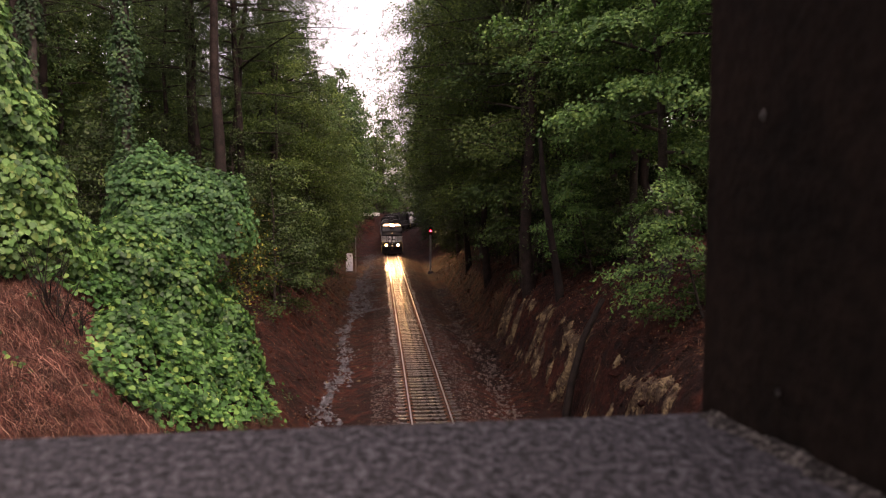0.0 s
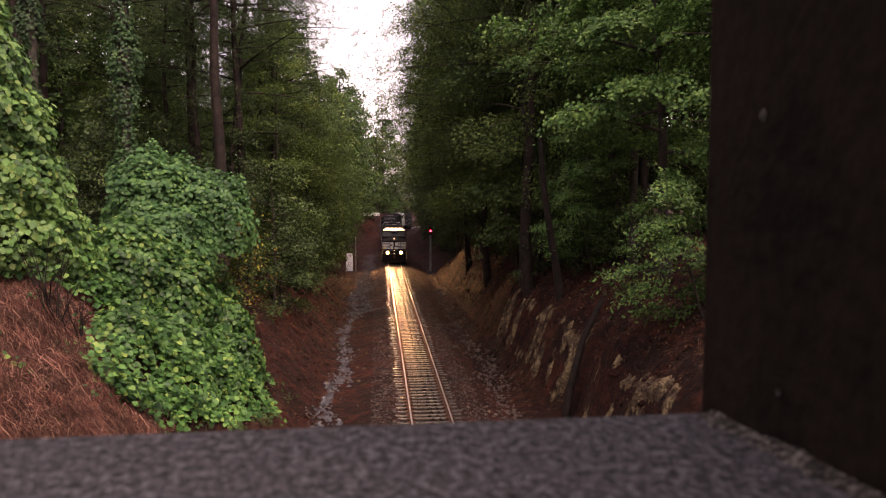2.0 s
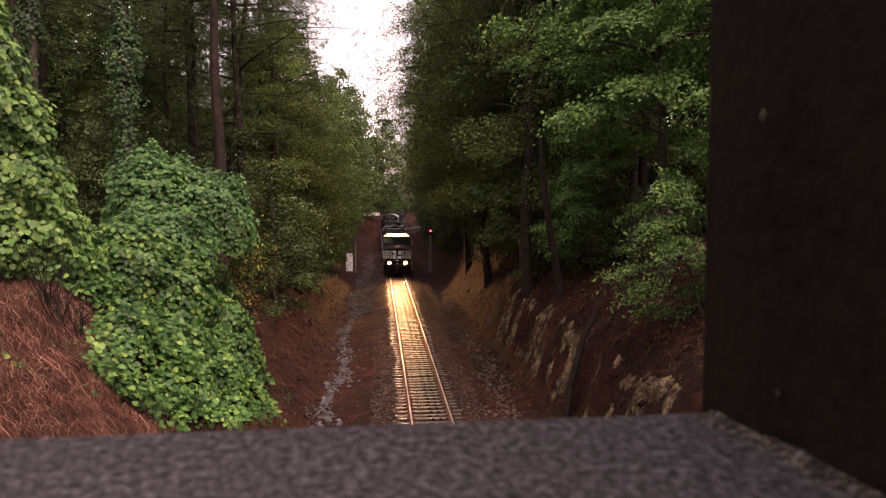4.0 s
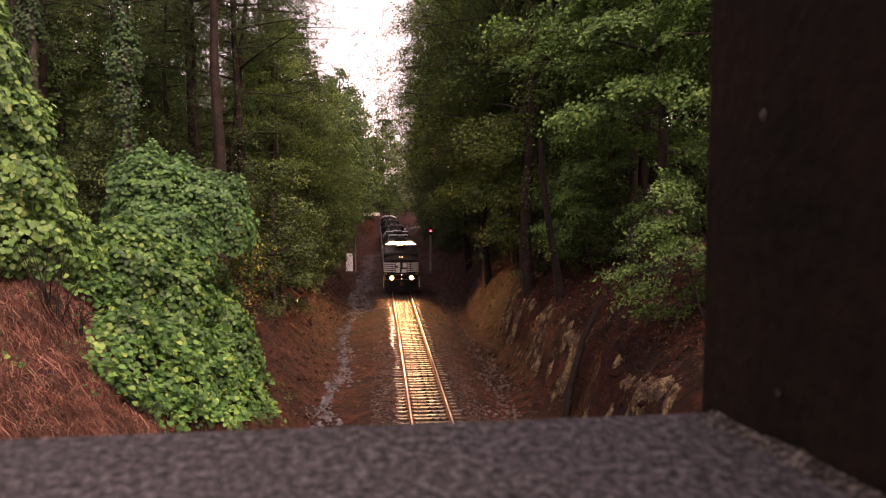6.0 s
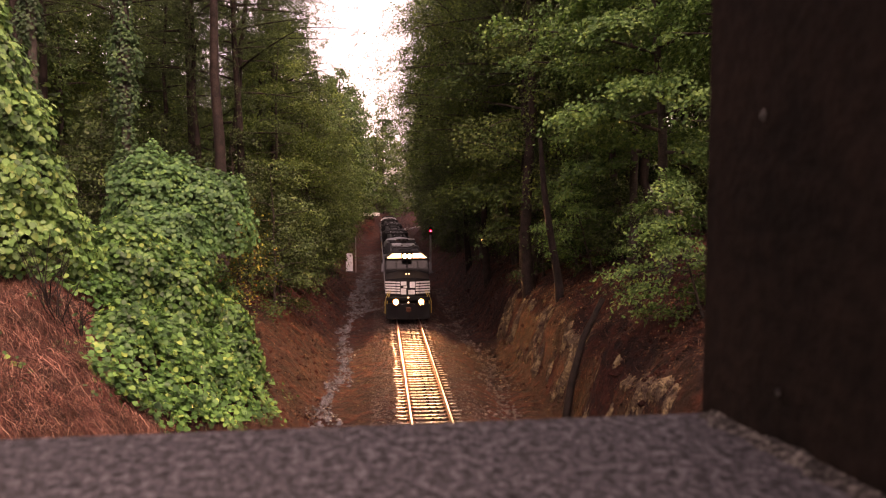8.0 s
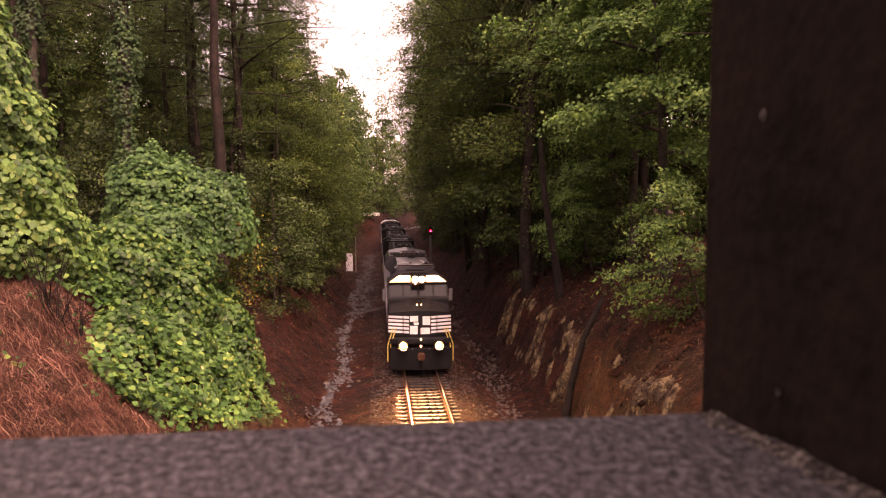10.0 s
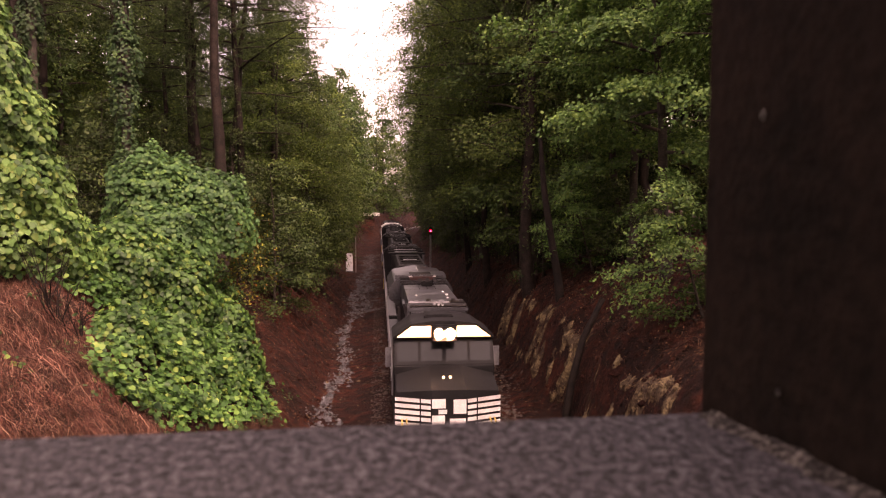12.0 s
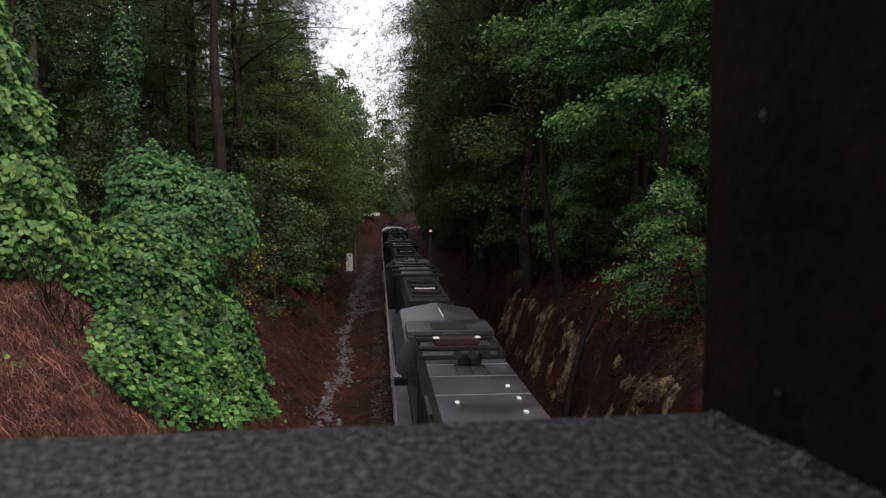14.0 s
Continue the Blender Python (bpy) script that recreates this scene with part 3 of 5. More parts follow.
    if lit:
        for z in (1.30, 1.62):
            part("marker_lamp", rod(nb(), (0, 0.03, z), (0, 0.12, z), 0.045, n=12), M_MARK, L, "small white marker lamp")
        for s in (-0.1, 0.1):
            part("nose_lamp", rod(nb(), (s, 1.45, 3.02), (s, 1.48, 3.08), 0.035, n=10), M_MARK, L, "small yellow lamp")
        part("drawbar_plate", soften(box(nb(), -0.42, 0.42, 0.06, 0.11, 1.10, 1.20), 0.01), M_PALE, L)
    # handrails at the corners of the front platform and along the sides
    for s in (-1, 1):
        for x in (1.53, 1.40):
            bm = nb()
            rail_line(bm, [(s * x, 0.35, 0.55), (s * x, 0.35, 1.35), (s * (x - 0.22), 0.55, 1.95), (s * (x - 0.22), 0.95, 2.0)], 0.022)
            part("grab_rail", bm, M_YPAINT, L, "pale yellow grab rail")
        bm = nb()
        rail_line(bm, [(s * 1.5, 4.6, 2.62), (s * 1.5, 21.6, 2.62)], 0.02)
        for y in np.arange(5.6, 21.7, 2.0):
            rail_line(bm, [(s * 1.5, y, 1.5), (s * 1.5, y, 2.62)], 0.02)
        part("side_handrail", bm, M_STEEL, L, "pale steel handrail")
        part("walkway", soften(box(nb(), s * 1.22 - 0.27, s * 1.22 + 0.27, 4.4, 21.6, 1.524, 1.56), 0.01, 1), M_WALK, L, "worn grey walkway")
        for y in (0.75, 21.3):
            bm = nb()
            for k in range(4):
                box(bm, s * 1.36 - 0.14, s * 1.36 + 0.14, y - 0.25, y + 0.25, 0.38 + 0.28 * k, 0.42 + 0.28 * k)
            part("step_well", bm, M_DARK, L)
    # long hood
    hood_end = 15.0 if wings else 21.2
    up = 0.17 if wings else 0.0
    wide = 0.11 if wings else 0.0
    part("hood", soften(prism(nb(), [(-0.94, 1.52), (0.94, 1.52), (0.94, 4.10 + up), (0.78 + wide, 4.32 + up), (-0.78 - wide, 4.32 + up), (-0.94, 4.10 + up)], "y", 4.44, hood_end), 0.02), hood_paint, L)
    y = 6.5
    for length in (2.3, 1.5, 1.1, 0.5):
        part("roof_hatch", soften(box(nb(), -0.80 - wide, 0.80 + wide, y, y + length - 0.05, 4.324 + up, 4.37 + up), 0.012, 1), M_ROOF, L)
        y += length
    if wings:
        for s in (-1, 1):
            part("hood_step", soften(box(nb(), s * 0.97 - 0.05, s * 0.97 + 0.05, 8.9, 10.3, 4.05, 4.15), 0.015), M_ROOF, L)
        for x in (-0.3, 0.02, 0.34):
            part("panel_seam", box(nb(), x - 0.012, x + 0.012, 10.35, 11.3, 4.37 + up, 4.378 + up), M_DARK, L)
        bm = soften(box(nb(), -0.2, 0.3, 11.25, 11.5, 4.37 + up, 4.60 + up), 0.04)
        for a in (-0.22, 0.0, 0.22):
            rod(bm, (0.05 + a, 11.5, 4.58 + up), (0.05 + a * 1.4, 11.0, 4.66 + up), 0.03, 0.09, 12)
        part("roof_vents", bm, M_BLACK, L, "black cluster of roof vents")
    for s in (-1, 1):
        for k in range(7):
            part("hood_door", soften(box(nb(), s * 0.94 - 0.015, s * 0.94 + 0.015, 4.9 + 1.4 * k, 6.2 + 1.4 * k, 1.75, 3.7), 0.008, 1), M_BLACK, L)
    # clutter behind the cab: resistor grids, pipes and a horn
    for k in range(4):
        part("roof_duct", soften(box(nb(), -1.02 + 0.1 * (k % 2), 0.98, 4.5 + 0.48 * k, 4.8 + 0.48 * k, 4.33 + up, 4.46 + up + 0.05 * (k % 2)), 0.02), M_ROOF, L)
    for k, a in enumerate((-0.10, 0.0, 0.10)):
        part("horn_trumpet", rod(nb(), (a, 5.0, 4.54 + up), (a * 1.3, 4.6 - 0.08 * k, 4.56 + up), 0.015, 0.045, 12), M_STEEL, L, "steel horn trumpet")
    for k, (y, x0, x1, z) in enumerate(((4.62, -0.9, 0.9, 4.50), (5.2, -0.95, 0.4, 4.53), (5.6, -0.2, 0.95, 4.50), (5.95, -0.9, 0.85, 4.46), (6.25, -0.7, 0.6, 4.42))):
        z += up
        bm = rod(nb(), (x0, y, z), (x1, y, z), 0.04, n=8)
        rod(bm, (x0, y, z), (x0, y, 4.3), 0.04, n=8)
        rod(bm, (x1, y, z), (x1, y, 4.3), 0.04, n=8)
        part("roof_pipe", bm, M_WALK if k % 2 else M_DARK, L)
    for k in range(4):
        part("roof_valve", soften(box(nb(), -0.75 + 0.42 * k, -0.6 + 0.42 * k, 5.3 + 0.2 * (k % 2), 5.5 + 0.2 * (k % 2), 4.44 + up, 4.60 + up), 0.02), M_DARK if k % 2 else M_WALK, L)
    part("roof_cooler", soften(box(nb(), -0.55, 0.35, 3.2, 4.0, 4.44, 4.60), 0.04), M_BLACK, L)
    for i, (x, y) in enumerate(((0.60, 6.7), (0.56, 7.5), (0.60, 8.4), (0.54, 9.3), (-0.58, 6.8), (-0.55, 8.2))):
        part("lifting_lug", soften(box(nb(), x - 0.04, x + 0.04, y - 0.06, y + 0.06, 4.37 + up, 4.41 + up), 0.01), M_WHITE, L, "small white lifting lug")
    if wings:
        bm = soften(box(nb(), -0.55, 0.55, 13.5, 14.1, 4.37 + up, 4.52 + up), 0.03)
        part("exhaust_outlet", bm, M_REDBROWN, L, "rusty red-brown exhaust outlet")
        for s in (-1, 1):
            part("stack_cap", soften(box(nb(), s * 0.52 - 0.08, s * 0.52 + 0.08, 13.6, 13.8, 4.52 + up, 4.56 + up), 0.02), M_WHITE, L, "small white cap")
        for y0, y1 in ((12.1, 12.25), (13.1, 13.35), (14.35, 14.55), (14.82, 14.97)):
            part("roof_rib", soften(box(nb(), -1.0, 1.0, y0, y1, 4.33 + up, 4.41 + up), 0.02), M_BLACK, L)
        prof = [(-0.93, 1.52), (0.93, 1.52), (0.93, 3.1), (1.48, 3.55), (1.48, 4.0), (1.22, 4.38), (0.0, 4.60), (-1.22, 4.38), (-1.48, 4.0), (-1.48, 3.55), (-0.93, 3.1)]
        part("radiator_wing", soften(prism(nb(), prof, "y", 15.02, 21.0), 0.025), M_ROOF, L, "overhanging grey-black radiator housing")
        part("roof_panel", soften(box(nb(), -1.18, 1.18, 15.15, 17.0, 4.42, 4.62), 0.015), M_ROOF, L)
        part("roof_recess", soften(box(nb(), -0.5, 0.5, 15.35, 16.4, 4.62, 4.645), 0.008, 1), M_DARK, L)
        part("roof_seam", box(nb(), -0.015, 0.015, 17.8, 19.6, 4.58, 4.615), M_PALE, L)
        for k in range(8):
            part("radiator_louvre", box(nb(), -1.50, -1.47, 15.4 + 0.6 * k, 15.85 + 0.6 * k, 3.62, 3.95), M_DARK, L)
    else:
        part("fan_recess", soften(box(nb(), -0.66, 0.66, 14.2, 20.2, 4.324, 4.36), 0.01, 1), M_PIT, L, "black recessed fan grille")
        for k in range(4):
            part("grille_slat", box(nb(), -0.42, 0.42, 15.0 + 1.3 * k, 15.15 + 1.3 * k, 4.36, 4.40), M_PALE, L, "pale slat")
        for k in range(3):
            bm = rod(nb(), (0, 15.2 + 1.9 * k, 4.34), (0, 15.2 + 1.9 * k, 4.44), 0.60, 0.60, 20)
            part("roof_fan", bm, M_PIT, L)
        for y in (7.2, 9.5, 11.9):
            part("roof_rib", soften(box(nb(), -1.25, 1.25, y, y + 0.55, 4.30, 4.44), 0.03), M_BLACK, L)
    part("fuel_tank", soften(prism(nb(), [(-1.45, 1.2), (1.45, 1.2), (1.45, 0.6), (1.1, 0.3), (-1.1, 0.3), (-1.45, 0.6)], "y", 8.4, 13.6), 0.05), M_DARK, L)
    truck(L, 4.6, spin)
    truck(L, 17.6, spin)
    return L


lead = locomotive("black diesel locomotive with white nose stripes and lit headlights", True, True, M_BLACK, M_BLACK, M_ROOF, True)
second = locomotive("black diesel locomotive coupled hood first behind the leader", False, False, M_BLACK, M_BLACK, M_BLACK)
third = copy_thing(second, Matrix.Identity(4))
fourth = copy_thing(second, Matrix.Identity(4))
fifth = locomotive("diesel locomotive with a dull white cab and orange panel", False, False, M_WHITE, M_WHITE, M_BLACK)
part("cab_panel", soften(box(nb(), -0.55, 0.55, 2.34, 2.42, 3.93, 4.02), 0.02), M_AMBER, fifth, "orange panel on the cab")
CONSIST = [(lead, 0.0, False), (second, 22.35, True), (third, 44.7, True), (fourth, 67.05, True), (fifth, 89.4, False)]


# ---- trees ----
def woody(name, seed, height, lo, reach, branches, leaves, leaf, material, bark, radius=0.25, lean=(0, 0), kind=LEAF_PLAIN, pine=False, shape=1.0, flat=0.35, sprays=6, spread=0.0):
    """A tree on its base: a tapered trunk with limbs, and a crown of single leaves in loose sprays."""
    rng = np.random.default_rng(seed)
    T = new(name)
    wood, crown = Heap(), Heap()
    hs = np.linspace(0, 1, 9)
    bend = np.cumsum(rng.normal(0, 0.012 * height, (9, 2)), 0) * 0.5
    line = np.stack([bend[:, 0] + lean[0] * hs, bend[:, 1] + lean[1] * hs, hs * height], 1)
    line[0, :2] = 0
    line[0, 2] = -0.4
    wood.tube(line, radius * (1 - 0.8 * hs) * np.where(hs == 0, 1.3, 1), 9)
    P, N = [], []
    az = rng.uniform(0, 6.28)
    per = max(1, leaves // (branches * sprays))
    for b in range(branches):
        f = (lo + (height - lo) * (b + rng.uniform(0, 1)) / branches) / height
        az += 2.4 + rng.normal(0, 0.4)
        g = (f * height - lo) / max(0.1, height - lo)
        r = reach * (math.sin(math.pi * min(1, 0.18 + 0.82 * g) ** shape) * 0.8 + 0.25) * rng.uniform(0.65, 1.15)
        base = np.array([np.interp(f, hs, line[:, k]) for k in range(3)])
        rise = rng.uniform(-0.12, 0.45) if not pine else rng.uniform(-0.05, 0.35)
        d = np.array([math.cos(az), math.sin(az), rise])
        side = np.array([-math.sin(az), math.cos(az), 0])
        t = np.linspace(0, 1, 5)
        curve = base + d * r * t[:, None] + side * (r * 0.15 * rng.normal()) * (t ** 2)[:, None] - np.array([0, 0, 0.12 * r]) * (t ** 2)[:, None]
        wood.tube(curve, (radius * (1 - 0.75 * f) * 0.42 + 0.012) * (1 - 0.85 * t), 5)
        for c in range(sprays):
            tt = rng.uniform(0.3, 1.05)
            mid = base + d * r * tt - np.array([0, 0, 0.12 * r * tt * tt]) + side * rng.normal(0, 0.16 * r)
            n = int(per * rng.uniform(0.6, 1.4)) + 1
            s = (spread or (0.17 * reach + 0.35)) * rng.uniform(0.6, 1.3)
            if pine:
                c0 = mid + rng.normal(0, 1, (max(1, n // 14), 3)) * (s, s, s * 0.4)
                pts = np.repeat(c0, 14, 0)[:max(n, 1)]
                P.append(pts + rng.normal(0, 0.02, pts.shape))
                N.append(rng.normal(0, 1, pts.shape))
            else:
                rad, ang = s * 1.25 * np.sqrt(rng.random(n)), rng.uniform(0, math.tau, n)
                rad *= 1 + 0.3 * np.sin(3 * ang + az)
                slant = rng.uniform(0.15, 0.9)
                pts = mid + np.stack([rad * np.cos(ang), rad * np.sin(ang), s * flat * rng.uniform(-1, 1, n) - 0.3 * rad ** 2 / (s + 0.2) - slant * rad * np.cos(ang - az)], 1)
                P.append(pts)
                N.append(rng.normal(0, 0.55, (n, 3)) + (0.6 * d[0], 0.6 * d[1], 0.75) + 0.4 * (pts - mid) / (s + 0.2) * (1, 1, 0))
    scatter(crown, rng, np.concatenate(P), np.concatenate(N), leaf, kind if not pine else NEEDLE)
    for nm, h, m in (("trunk", wood, bark), ("crown", crown, material)):
        ob = new(nm, h.mesh(nm, m))
        ob.parent = T
    return T


def gz(x, y):
    return float(ground_z(x, y))


rng = np.random.default_rng(7)
rnd = random.Random(11)
PINE = [tagged(woody("pine_tree", 20 + k, h, lo, 4.0, 30, 18000, 0.32, M_PINE, M_BARK, r, pine=True), "tall pine with a bare reddish-brown trunk and high crown", "tree", "woodland trees")
        for k, (h, lo, r) in enumerate(((26, 12, 0.27), (28, 14, 0.34), (24, 10, 0.23)))]
BROAD = [tagged(woody("broadleaf_tree", 40 + k, h, lo, rr, 42, 20000, 0.22, m, M_BARK2, 0.22, flat=0.5, sprays=10, spread=0.85), "leafy green broadleaf woodland tree", "tree", "woodland trees")
         for k, (h, lo, rr, m) in enumerate(((24, 2, 5.4, M_LEAF), (28, 3, 6.0, M_LEAF2), (19, 1, 4.8, M_LEAF), (25, 2, 5.6, M_LEAF2)))]
FAR = [tagged(woody("broadleaf_tree", 70 + k, h, lo, rr, 34, 3300, 0.52, m, M_BARK2, 0.22, flat=0.5, sprays=8, spread=0.95), "leafy green broadleaf tree deep in the woods", "tree", "woodland trees")
       for k, (h, lo, rr, m) in enumerate(((24, 2, 5.4, M_LEAF), (27, 3, 6.0, M_LEAF2), (20, 1, 5.0, M_LEAF)))]
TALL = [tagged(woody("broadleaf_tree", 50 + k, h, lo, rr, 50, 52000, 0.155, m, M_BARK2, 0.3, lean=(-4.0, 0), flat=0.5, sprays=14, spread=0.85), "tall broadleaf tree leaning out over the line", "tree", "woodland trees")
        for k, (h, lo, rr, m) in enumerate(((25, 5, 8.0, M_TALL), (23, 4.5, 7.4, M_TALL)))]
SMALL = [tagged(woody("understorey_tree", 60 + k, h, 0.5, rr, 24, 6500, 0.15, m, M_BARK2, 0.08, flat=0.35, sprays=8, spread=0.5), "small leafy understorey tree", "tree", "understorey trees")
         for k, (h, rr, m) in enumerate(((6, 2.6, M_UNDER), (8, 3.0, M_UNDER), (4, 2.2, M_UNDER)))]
used = set()


def plant(protos, x, y, i=None, spin=360, size=1.0):
    if protos is BROAD and (y > 115 or abs(x) > 24 or y < 5):
        protos, i = FAR, None
    p = protos[rnd.randrange(len(protos)) if i is None else i]
    turn = rnd.uniform(-spin / 2, spin / 2)
    if abs(x - sway_at(y)) < 6.0:
        x = sway_at(y) + math.copysign(6.5, x - sway_at(y))
    if p.name not in used:
        used.add(p.name)
        p.matrix_basis = pose(x, y, gz(x, y) - 0.1, 0, 0, turn)
        return p
    return copy_thing(p, pose(x, y, gz(x, y) - 0.1, 0, 0, turn) @ Matrix.Scale(size, 4))


# pines standing along the tops of the banks
for x, y, k in ((-9.9, 40, 1), (-10.1, 46, 0), (-13.4, 48.5, 2), (-18.9, 38, 0), (-20.6, 43, 2), (-14.2, 54, 1), (-11.0, 60, 0), (-9.4, 57, 2), (-11.6, 70, 2), (-16.4, 45, 0), (-23, 50, 1), (-17, 58, 2), (-28, 46, 0),
                (5.9, 42, 1), (6.6, 44, 0), (10.5, 40, 2), (8.5, 60, 1), (10, 75, 0)):
    plant(PINE, x, y, k)
# the woods on both sides, with added unseen trees round the bridge
for i, (x, y) in enumerate(((20, 47), (22, 58), (16, 63), (-21, 66))):
    plant(BROAD, x, y, i)
for row, (off, step) in enumerate(((9.0, 5.5), (14.5, 7.0), (21, 10), (30, 14))):
    for s in (-1, 1):
        y = 56 + 3 * row if s < 0 else 44 + 2 * row
        while y < 190:
            x = s * (off + rnd.uniform(-1.3, 1.3)) + sway_at(y)
            small = 0.72 if s < 0 and row < 2 and y < 150 else 1.0
            if s < 0 and row == 0 and y < 95:
                small = 0.76 if y < 66 else 0.86
            plant(PINE if rnd.random() < 0.2 and small == 1 else BROAD, x, y + rnd.uniform(-2, 2), size=small * rnd.uniform(0.9, 1.08))
            y += step * rnd.uniform(0.8, 1.25)
# those out of view by the bridge are added to shade parapet and banks
for x, y in ((-30, 40), (-27, 52), (-35, 30), (-38, 48), (-22, 62), (-33, 62), (-34, 4), (-30, -22), (-17, -34), (-30, -14), (11.5, 9), (13, 2), (17, 9), (26, 12), (21, -14), (16, -26), (28, 2), (26, 30), (-8, -40), (6, -44)):
    plant(BROAD, x, y)
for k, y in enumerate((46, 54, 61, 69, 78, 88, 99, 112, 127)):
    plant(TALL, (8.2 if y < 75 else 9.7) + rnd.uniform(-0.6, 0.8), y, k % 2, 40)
WIDE = [tagged(woody("pine_tree", 35, 25, 7, 7.0, 30, 42000, 0.27, M_PINE, M_BARK, 0.27, lean=(-2.0, 0), pine=True), "tall pine reaching long boughs over the line", "tree", "woodland trees")]
for x, y in ((6.3, 57), (6.4, 70), (7.0, 84)):
    plant(WIDE, x, y, 0, 40)
for k in range(16):
    plant(BROAD, -48 + 6.5 * k + rnd.uniform(-1.5, 1.5), 185 + abs(-48 + 6.5 * k) * 0.2 + 14)
for k in range(16):
    x = -60 + 7.4 * k + rnd.uniform(-1.5, 1.5)
    plant(BROAD, x + 8, 206 + rnd.uniform(-8, 10))
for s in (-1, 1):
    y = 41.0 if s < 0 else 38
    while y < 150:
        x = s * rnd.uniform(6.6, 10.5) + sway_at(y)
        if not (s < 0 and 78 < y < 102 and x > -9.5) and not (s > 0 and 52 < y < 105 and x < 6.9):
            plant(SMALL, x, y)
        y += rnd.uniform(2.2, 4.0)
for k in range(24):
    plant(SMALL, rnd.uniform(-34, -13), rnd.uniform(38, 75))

# unseen tree rows behind the bridge, added to block low sky light
for k in range(18):
    plant(FAR, -46 + 5.4 * k + rnd.uniform(-1.5, 1.5), -24 - 9 * (k % 3) + rnd.uniform(-2, 2))

# deeper woods that close the view between the trunks
for k in range(20):
    plant(BROAD, -26 - 9 * (k % 5) + rnd.uniform(-3, 3), 46 + 13 * (k // 5) + rnd.uniform(-4, 4))
for k in range(9):
    plant(BROAD, 20 + 9 * (k % 3) + rnd.uniform(-3, 3), 40 + 13 * (k // 3) + rnd.uniform(-4, 4))
for x, y in ((-4, 214), (-1, 219), (3.4, 224), (-7, 210), (6.5, 232), (1.0, 232), (11, 240)):
    plant(BROAD, x, y, 2)
for x, y in ((0.5, 214), (2.4, 219), (-1.5, 211), (4, 222)):
    plant(SMALL, x, y, 1)
for x, y in ((-27, 62), (-30, 71), (-24, 57), (-34, 66), (-22, 68), (-29, 54), (-40, 58), (-33, 80), (17, 46), (21, 52), (15, 55), (25, 44), (19, 62), (26, 60), (30, 50)):
    plant(BROAD, x, y)
copy_thing(WIDE[0], pose(-11.4, 50, gz(-11.4, 50) - 0.1, 0, 0, 175))
copy_thing(WIDE[0], pose(-12.0, 63, gz(-12.0, 63) - 0.1, 0, 0, 200))

# oaks leaning out over the right bank
OAK = tagged(woody("oak_tree", 81, 17, 5.0, 5.6, 30, 46000, 0.135, M_OAK, M_BARK2, 0.24, lean=(-1.5, -0.5), kind=LEAF_BROAD, flat=0.35, sprays=13, spread=0.62), "spreading oak with dense lobed green leaves over the bank", "tree", "oaks on the bank")
OAK.matrix_basis = pose(9.7, 30, gz(9.7, 30) - 0.1)
for x, y, a, dz in ((12.0, 25, 140, -0.1), (10.4, 36.5, 250, -0.1)):
    copy_thing(OAK, pose(x, y, gz(x, y) + dz, 0, 0, a))
SPRAY = tagged(woody("oak_sapling", 84, 5.5, 0.2, 2.6, 16, 8000, 0.12, M_OAK, M_BARK2, 0.06, lean=(-1.6, 0), kind=LEAF_LOBED, flat=0.35, sprays=8, spread=0.42), "young oak with drooping leafy boughs", "tree", "oaks on the bank")
SPRAY.matrix_basis = pose(8.9, 23.8, gz(8.9, 23.8) - 1.2)
for x, y, a in ((9.0, 38, 20), (9.2, 43, 75)):
    copy_thing(SPRAY, pose(x, y, gz(x, y) - 0.1, 0, 0, a))

copy_thing(SPRAY, pose(1.2, 200, gz(1.2, 200) - 0.1, 0, 0, 200))
copy_thing(SPRAY, pose(-0.6, 203, gz(-0.6, 203) - 0.1, 0, 0, 100))

# a bent dark stem and a fallen pole on the right bank
def stem(name, pts, radii, material, label, category):
    h = Heap()
    h.tube(pts, radii, 9)
    return tagged(new(name, h.mesh(name, material)), label, category)


stem("leaning_trunk", [(6.75, 36, gz(6.75, 36) - 0.3), (6.62, 36, 4.4), (6.25, 36, 6.4), (5.9, 36, 8.6), (5.75, 36.2, 11)], [0.24, 0.2, 0.17, 0.15, 0.1], M_DARKWOOD, "dark bare leaning trunk on the bank", "tree trunk")
stem("fallen_pole", [(4.85, 27.5, gz(4.85, 27.5) - 0.05), (5.2, 27.7, 1.3), (5.7, 28.0, 2.9), (6.5, 28.2, 4.4)], [0.17, 0.15, 0.13, 0.1], M_DARKWOOD, "dark dead log leaning against the bank", "log")


# ---- creepers on the left bank ----
def near_edge(x):
    return np.interp(x, [-16, -13, -11, -10.3, -8.6, -7.2, -5.6], [28, 26.4, 24.6, 23.6, 19.2, 20.0, 26.6])


def far_edge(x):
    return np.interp(x, [-16, -9, -7.2, -5.6], [40, 38, 32.0, 27.2])


def slope_normal(x, y):
    e = 0.3
    return np.stack([-(ground_z(x + e, y) - ground_z(x - e, y)) / (2 * e), -(ground_z(x, y + e) - ground_z(x, y - e)) / (2 * e), np.ones_like(x)], 1)


def lumps(x, y):
    return 0.6 + 0.8 * np.sin(x * 1.7 + np.sin(y * 1.3) * 1.2) * np.sin(y * 1.5 + 0.7) + 0.4 * np.sin(x * 3.9 + y * 2.7) * np.sin(y * 4.1 - x)


